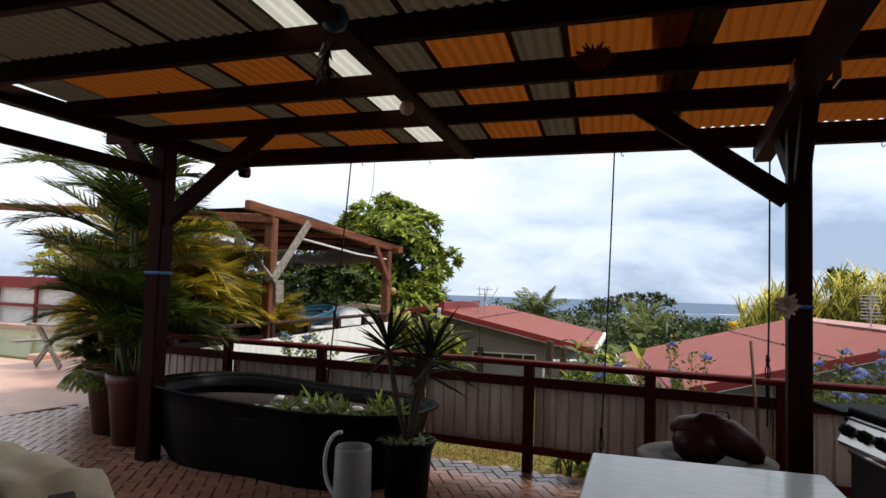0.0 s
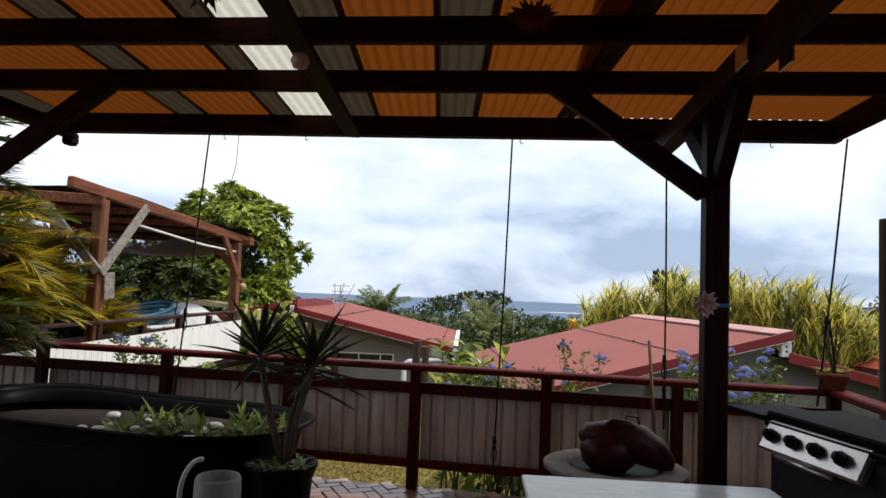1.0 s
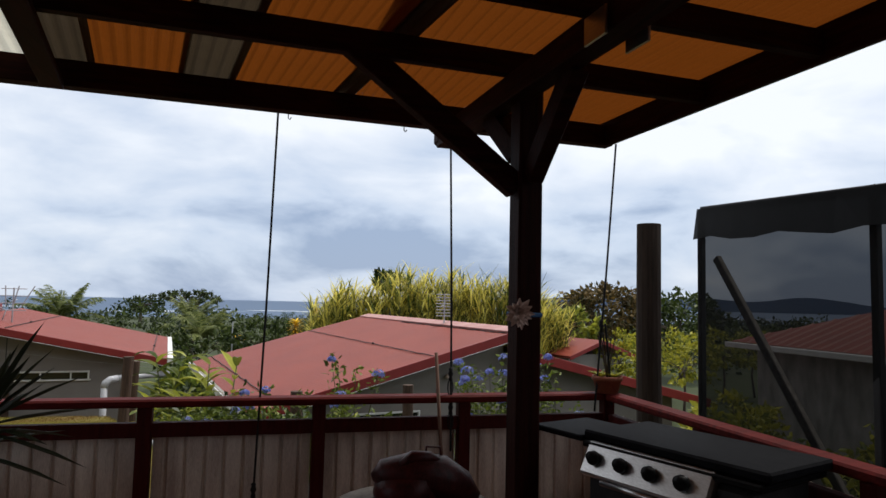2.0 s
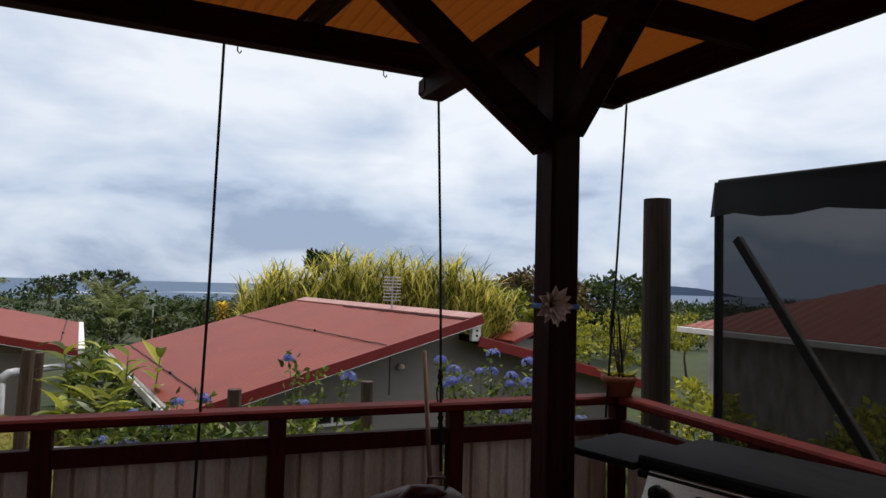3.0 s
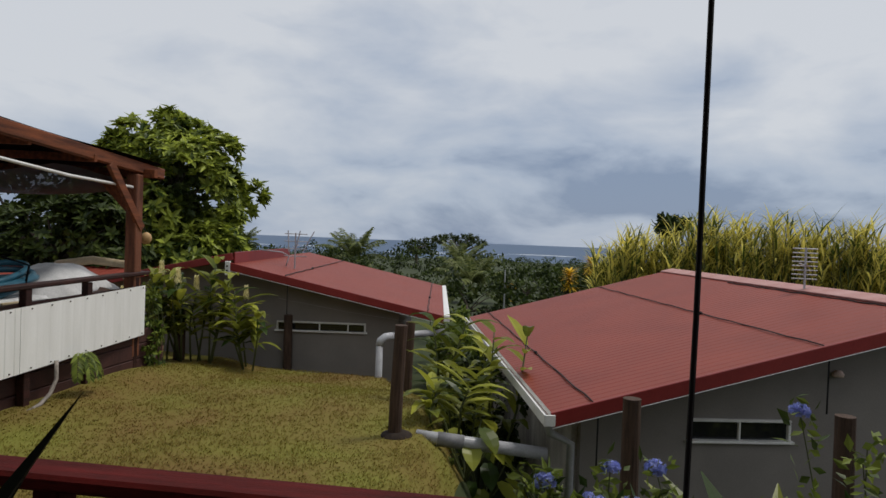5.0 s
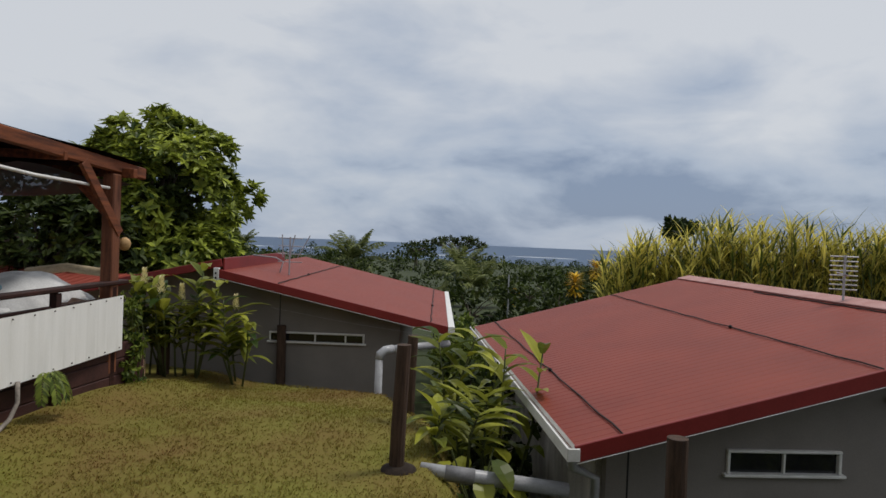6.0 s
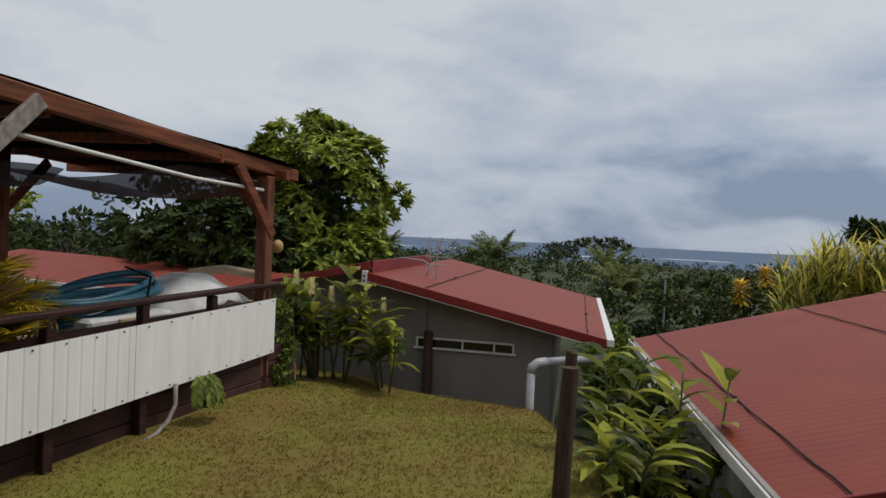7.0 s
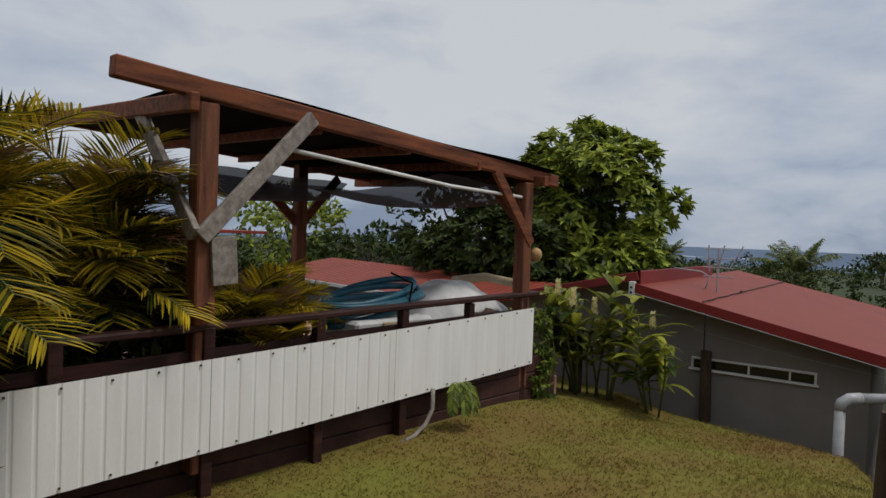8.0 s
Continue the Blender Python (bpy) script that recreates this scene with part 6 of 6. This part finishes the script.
for y0, y1 in ((12.36, 10.12), (10.12, 8.32), (8.32, 6.25)):
    p0, p1 = Vector((apron_x(y0), y0, 0.12 + 0.0255 * (y0 - 7.1))), Vector((apron_x(y1), y1, 0.12 + 0.0255 * (y1 - 7.1)))
    sheet = Shape().sheet(p0, p1 - p0, (0, 0, 1), (p1 - p0).length - 0.004, 0.65, 0.125 if y1 < 10 else 0.19, 0.006 if y1 < 10 else 0.002)
    part("apron_sheet", sheet, SHEET_WHITE, pf, "white ribbed metal sheet with rust spots")
sc = Shape()
yy = 12.3
while yy > 6.4:
    for dz in (0.03, 0.62):
        sc.box((apron_x(yy) + 0.006, yy, 0.12 + 0.0255 * (yy - 7.1) + dz), (0.012, 0.014, 0.014), None, 0.003)
    yy -= 0.29
part("screw_row", sc, BARK, pf, "rusty fixing screws", kind="stuff")
part("top_rail", Shape().beam((-5.50, 12.5, 1.06), (-5.25, 6.2, 0.985), 0.13, 0.05, 0.012), DARK_RAIL, pf)
part("mid_rail", Shape().beam((-5.53, 12.4, 0.84), (-5.29, 6.2, 0.78), 0.05, 0.09), DARK_RAIL, pf)
y = 12.25
while y > 6.3:
    part("post", Shape().box((apron_x(y) - 0.09, y, 0.36), (0.085, 0.085, 1.30), None, 0.006), DARK_RAIL, pf)
    y -= 0.98
bd = Shape()
for k in range(5):
    bd.span(-5.52, 6.3, -0.62 + 0.19 * k, -5.46, 12.9, -0.44 + 0.19 * k, 0.008)
solo("retaining_wall", bd, RETAIN, "dark stained board wall under the pool terrace", "wall", kind="structure")
part("loose_pipe", smooth(Shape().tube([(-5.30, 10.62, 0.24), (-5.28, 10.60, 0.05), (-5.27, 10.50, -0.08), (-5.25, 10.34, -0.15), (-5.24, 10.10, -0.19)], 0.021, 8)), GREY_WOOD, pf, "dull grey pipe hanging below the apron")

pg = thing("pergola", (-6.9, 10.2, 0), "reddish timber pergola with grey braces and black shade cloth", "pergola")
for x, y, z1 in ((-5.36, 8.30, 2.60), (-5.53, 12.25, 2.36), (-8.5, 11.2, 2.6), (-12.5, 8.3, 2.95)):
    part("post", Shape().box((x, y, z1 / 2 - 0.02), (0.15, 0.15, z1), None, 0.012), PERG_WOOD_Z, pg)
part("beam", Shape().beam((-5.29, 7.65, 2.70), (-5.53, 12.86, 2.40), 0.09, 0.14, 0.01), PERG_WOOD, pg)
part("cross_beam", Shape().beam((-5.2, 8.15, 2.55), (-11.6, 8.15, 2.88), 0.07, 0.13, 0.01), PERG_WOOD, pg)
part("cross_beam", Shape().beam((-5.3, 12.35, 2.36), (-9.2, 12.7, 2.46), 0.07, 0.11), PERG_WOOD, pg)
part("back_beam", Shape().beam((-8.6, 7.9, 2.80), (-8.8, 13.0, 2.50), 0.07, 0.12), PERG_WOOD, pg)
for k in range(1, 4):
    y = 8.3 + k
    part("joist", Shape().beam((-5.4, y, 2.60 - 0.055 * k), (-8.7, y + 0.1, 2.68 - 0.05 * k), 0.05, 0.09), PERG_WOOD, pg)
for a, b, m in (((-5.255, 8.24, 1.64), (-5.30, 9.16, 2.60), GREY_WOOD), ((-5.27, 8.20, 1.66), (-6.13, 8.15, 2.58), GREY_WOOD), ((-5.47, 12.32, 1.64), (-5.45, 11.62, 2.42), PERG_WOOD), ((-5.6, 12.25, 1.9), (-6.05, 12.3, 2.32), PERG_WOOD), ((-8.5, 11.2, 1.75), (-8.6, 10.5, 2.45), PERG_WOOD), ((-8.5, 11.2, 1.75), (-8.6, 11.9, 2.45), PERG_WOOD)):
    part("brace", Shape().beam(a, b, 0.05, 0.12), m, pg, "weathered grey brace" if m is GREY_WOOD else "")
part("white_pole", smooth(Shape().tube([(-5.34, 8.9, 2.34), (-5.43, 10.9, 2.20), (-5.50, 12.15, 2.17)], 0.018, 8)), WHITE, pg, "white plastic pole under the beam")
part("plank", Shape().box((-5.26, 8.42, 1.48), (0.03, 0.19, 0.34), Matrix.Rotation(radians(4), 3, "X"), 0.004), GREY_WOOD, pg, "short grey board nailed to the post")


def cloth(name, x0, x1, y0, y1, za, zb, sag, mat, label):
    sh = Shape()
    n = 16
    for i in range(n + 1):
        for j in range(n + 1):
            s, t = i / n, j / n
            z = za + (zb - za) * t - sag * math.sin(math.pi * s) * (0.6 + 0.4 * math.sin(math.pi * t)) + 0.015 * math.sin(9 * t + 4 * s)
            sh.v.append((x0 + (x1 - x0) * s, y0 + (y1 - y0) * t, z))
    for i in range(n):
        for j in range(n):
            a = i * (n + 1) + j
            sh.f.append((a, a + 1, a + n + 2, a + n + 1))
    part(name, smooth(sh), mat, pg, label)


cloth("shade_cloth", -5.40, -8.8, 8.3, 12.7, 2.76, 2.50, 0.05, BLACK_CLOTH, "taut black shade cloth on the pergola")
cloth("hanging_cloth", -5.7, -8.6, 11.0, 12.9, 2.34, 2.26, 0.27, NET_GREY, "grey shade cloth sagging under the beams")
cloth("hanging_cloth", -7.6, -8.6, 9.4, 11.3, 2.36, 2.30, 0.30, NET_GREY, "grey shade cloth sagging under the beams")
bu = Shape().lathe([(0.0, -0.085), (0.04, -0.075), (0.066, -0.03), (0.07, 0.01), (0.055, 0.05), (0.02, 0.075), (0.0, 0.078)], (-5.46, 12.42, 1.52), 18)
buoy = thing("float_buoy", (-5.46, 12.42, 1.44), "old yellow fishing float hanging on the pergola post", "buoy")
part("float", smooth(bu), BUOY, buoy)
part("string", Shape().tube([(-5.46, 12.42, 1.59), (-5.48, 12.33, 1.78)], 0.004, 4), ROPE, buoy)

tp = thing("tarp_cover", (-6.2, 11.7, 0), "white tarpaulin drawn over stored things on the terrace", "tarpaulin")
ts = Shape()
n = 22
for i in range(n + 1):
    for j in range(n + 1):
        s, t = i / n, j / n
        hgt = 1.18 * (math.sin(math.pi * min(max(0.06 + 0.9 * t, 0), 1)) ** 0.28) * (math.sin(math.pi * (0.08 + 0.84 * s)) ** 0.2)
        ts.v.append((-5.62 - 1.1 * s + 0.025 * math.sin(31 * t), 10.95 + 1.5 * t + 0.03 * math.sin(17 * s), max(hgt, 0.02) + 0.018 * math.sin(11 * s + 13 * t) + 0.012 * math.sin(37 * t + 5 * s)))
for i in range(n):
    for j in range(n):
        a = i * (n + 1) + j
        ts.f.append((a, a + 1, a + n + 2, a + n + 1))
part("sheet", smooth(ts), TARP, tp)
part("foam_roll", smooth(Shape().tube([(-5.62, 12.28, 0.98), (-5.66, 12.36, 1.16), (-6.2, 12.40, 1.20), (-6.7, 12.36, 1.12)], 0.055, 10)), CREAM, tp, "cream foam edge")
st = thing("storage_crate", (-6.0, 10.4, 0), "pale crate stacked behind the railing", "crate")
part("crate", Shape().box((-6.0, 10.45, 0.44), (0.7, 1.0, 0.88), None, 0.03), TARP, st)
part("cream_side", Shape().box((-5.63, 10.42, 0.5), (0.03, 0.34, 0.72), None, 0.006), CREAM, st)
hs = thing("garden_hose", (-6.0, 10.4, 0.88), "thick teal hose coiled on the crate", "hose")
for k in range(6):
    pts = []
    for i in range(33):
        a = 2 * math.pi * i / 32
        pts.append((-6.0 + 0.03 * math.sin(k * 2.1) + (0.24 + 0.03 * math.sin(k * 1.7)) * math.cos(a), 10.42 + 0.06 * math.sin(k * 3.1) + (0.58 + 0.06 * math.sin(k * 2.3)) * math.sin(a), 0.93 + 0.036 * k + 0.05 * math.sin(a + 1.1 * k) + 0.07 * math.sin(a)))
    part("coil", smooth(Shape().tube(pts, 0.034, 8, False)), HOSE, hs)
part("strap", Shape().tube([(-5.70, 10.62, 0.90), (-5.68, 10.66, 1.22), (-6.0, 10.66, 1.30)], 0.012, 6), BLACK, hs)

# far side of the pool terrace
pw = Shape()
pw.span(-19.5, 8.9, -0.03, -11.6, 13.0, 0.03, 0.01)
solo("pool_water", pw, POOL, "greenish pool water level with the paving", "pool", kind="structure")
kb = Shape()
kb.span(-20, 13.0, -0.3, -11.2, 13.3, 0.18, 0.02)
kb.span(-11.6, 8.9, -0.3, -11.3, 13.0, 0.08, 0.02)
solo("pool_wall", kb, DECK, "low pink concrete wall round the pool", "wall", kind="structure")
vr = thing("veranda", (-20, 14.6, 0), "pale veranda with dark red posts and roof edge beyond the pool", "veranda")
part("wall", Shape().span(-26, 14.42, -0.3, -17.4, 14.6, 1.22), WHITE, vr)
part("fascia", Shape().span(-26, 14.2, 1.22, -17.3, 14.4, 1.56), ROOF_TRIM, vr)
part("roof", Shape().span(-26, 14.4, 1.5, -17.2, 16, 1.58), ROOF_RED, vr)
for k in range(5):
    x = -25 + k * 1.9
    part("post", Shape().span(x, 14.25, -0.3, x + 0.1, 14.35, 1.25), ROOF_TRIM, vr)
part("rail", Shape().span(-26, 14.25, 0.62, -17.4, 14.33, 0.72), ROOF_TRIM, vr)
part("rail", Shape().span(-26, 14.25, -0.05, -17.4, 14.33, 0.03), ROOF_TRIM, vr)
pt = thing("picnic_table", (-10.2, 8.6, 0), "weathered wooden picnic table with crossed legs", "table")
for y in (8.35, 9.4):
    for s in (-1, 1):
        part("leg", Shape().beam((-10.2 - 0.38 * s, y + 0.03 * s, 0.0), (-10.2 + 0.28 * s, y + 0.03 * s, 0.72), 0.04, 0.10), GREY_WOOD, pt)
for k in range(4):
    part("top_board", Shape().span(-10.5 + 0.16 * k, 8.1, 0.72, -10.36 + 0.16 * k, 9.7, 0.76), GREY_WOOD, pt)
for s in (-0.62, 0.62):
    part("bench_board", Shape().span(-10.2 + s - 0.11, 8.1, 0.40, -10.2 + s + 0.11, 9.7, 0.44), GREY_WOOD, pt)
orn = Shape().lathe([(0.0, 0.0), (0.16, 0.0), (0.22, 0.2), (0.18, 0.36), (0.2, 0.4), (0.0, 0.4)], (-8.2, 7.9, 0.0), 20)
solo("clay_urn", smooth(orn), TERRACOTTA, "orange clay urn standing on the pool terrace", "urn")

for x, y, z, r in ((4.2, 7.6, -0.3, 0.8), (5.4, 8.6, -0.4, 0.9), (4.4, 9.0, -0.6, 0.8), (6.6, 9.6, -0.2, 0.9), (7.6, 8.0, -0.1, 0.9), (6.0, 7.0, -0.3, 0.9), (7.4, 11.0, -0.2, 0.8)):
    broad_tree("garden_shrub", (x, y, LOW), (x, y, z - 0.35), (r, r * 0.9, 0.75), 1300, 0.13, LEAF_LIME if x > 5.5 else LEAF_SHRUB, "leafy garden shrub below the terrace corner", 0.04, 0.4, "shrub", "shrubs below the terrace")

# ---- pavers ----
base_paver = Shape().box((0, 0, 0), (0.196, 0.096, 0.03), None, 0.006).mesh("paver", PAVER)
rest = Shape()
cells = []
for i in range(-40, 40):
    for j in range(-60, 60):
        # herringbone of two-by-one bricks
        for turn in (0, 1):
            cx = (i * 0.4 + j * 0.1) if turn == 0 else (i * 0.4 + j * 0.1 + 0.25)
            cy = j * 0.1 + (0.05 if turn else 0.0)
            cells.append((cx, cy, turn))
placed = []
c45, s45 = math.cos(0.61), math.sin(0.61)
for cx, cy, turn in cells:
    x, y = cx * c45 - cy * s45 - 2.6, cx * s45 + cy * c45 + 3.6
    if -6.5 < x < 2.3 and -0.5 < y < 6.1:
        placed.append((x, y, turn))
near = [p for p in placed if (p[0] < -4.0 and 4.2 < p[1] < 6.0) or (p[0] > -1.2 and p[0] < 0.3 and p[1] > 5.2)]
near = near[:300]
chosen = set(near)
floor_ob = bpy.data.objects["floor"]
for x, y, turn in near:
    ob = new("paver", base_paver)
    ob.parent = floor_ob
    ob.location = (x, y, -0.010 + rnd.uniform(-0.002, 0.002))
    ob.rotation_euler = (rnd.uniform(-0.008, 0.008), rnd.uniform(-0.008, 0.008), 0.61 + (math.pi / 2 if turn else 0))
for p in placed:
    if p not in chosen:
        m = Matrix.Rotation(0.61 + (math.pi / 2 if p[2] else 0), 3, "Z")
        rest.box((p[0], p[1], -0.010 + rnd.uniform(-0.002, 0.002)), (0.190, 0.092, 0.03), m, 0.006)
ro = new("pavers", rest.mesh("pavers", PAVER))
ro.parent = floor_ob
tagged(ro, kind="stuff")
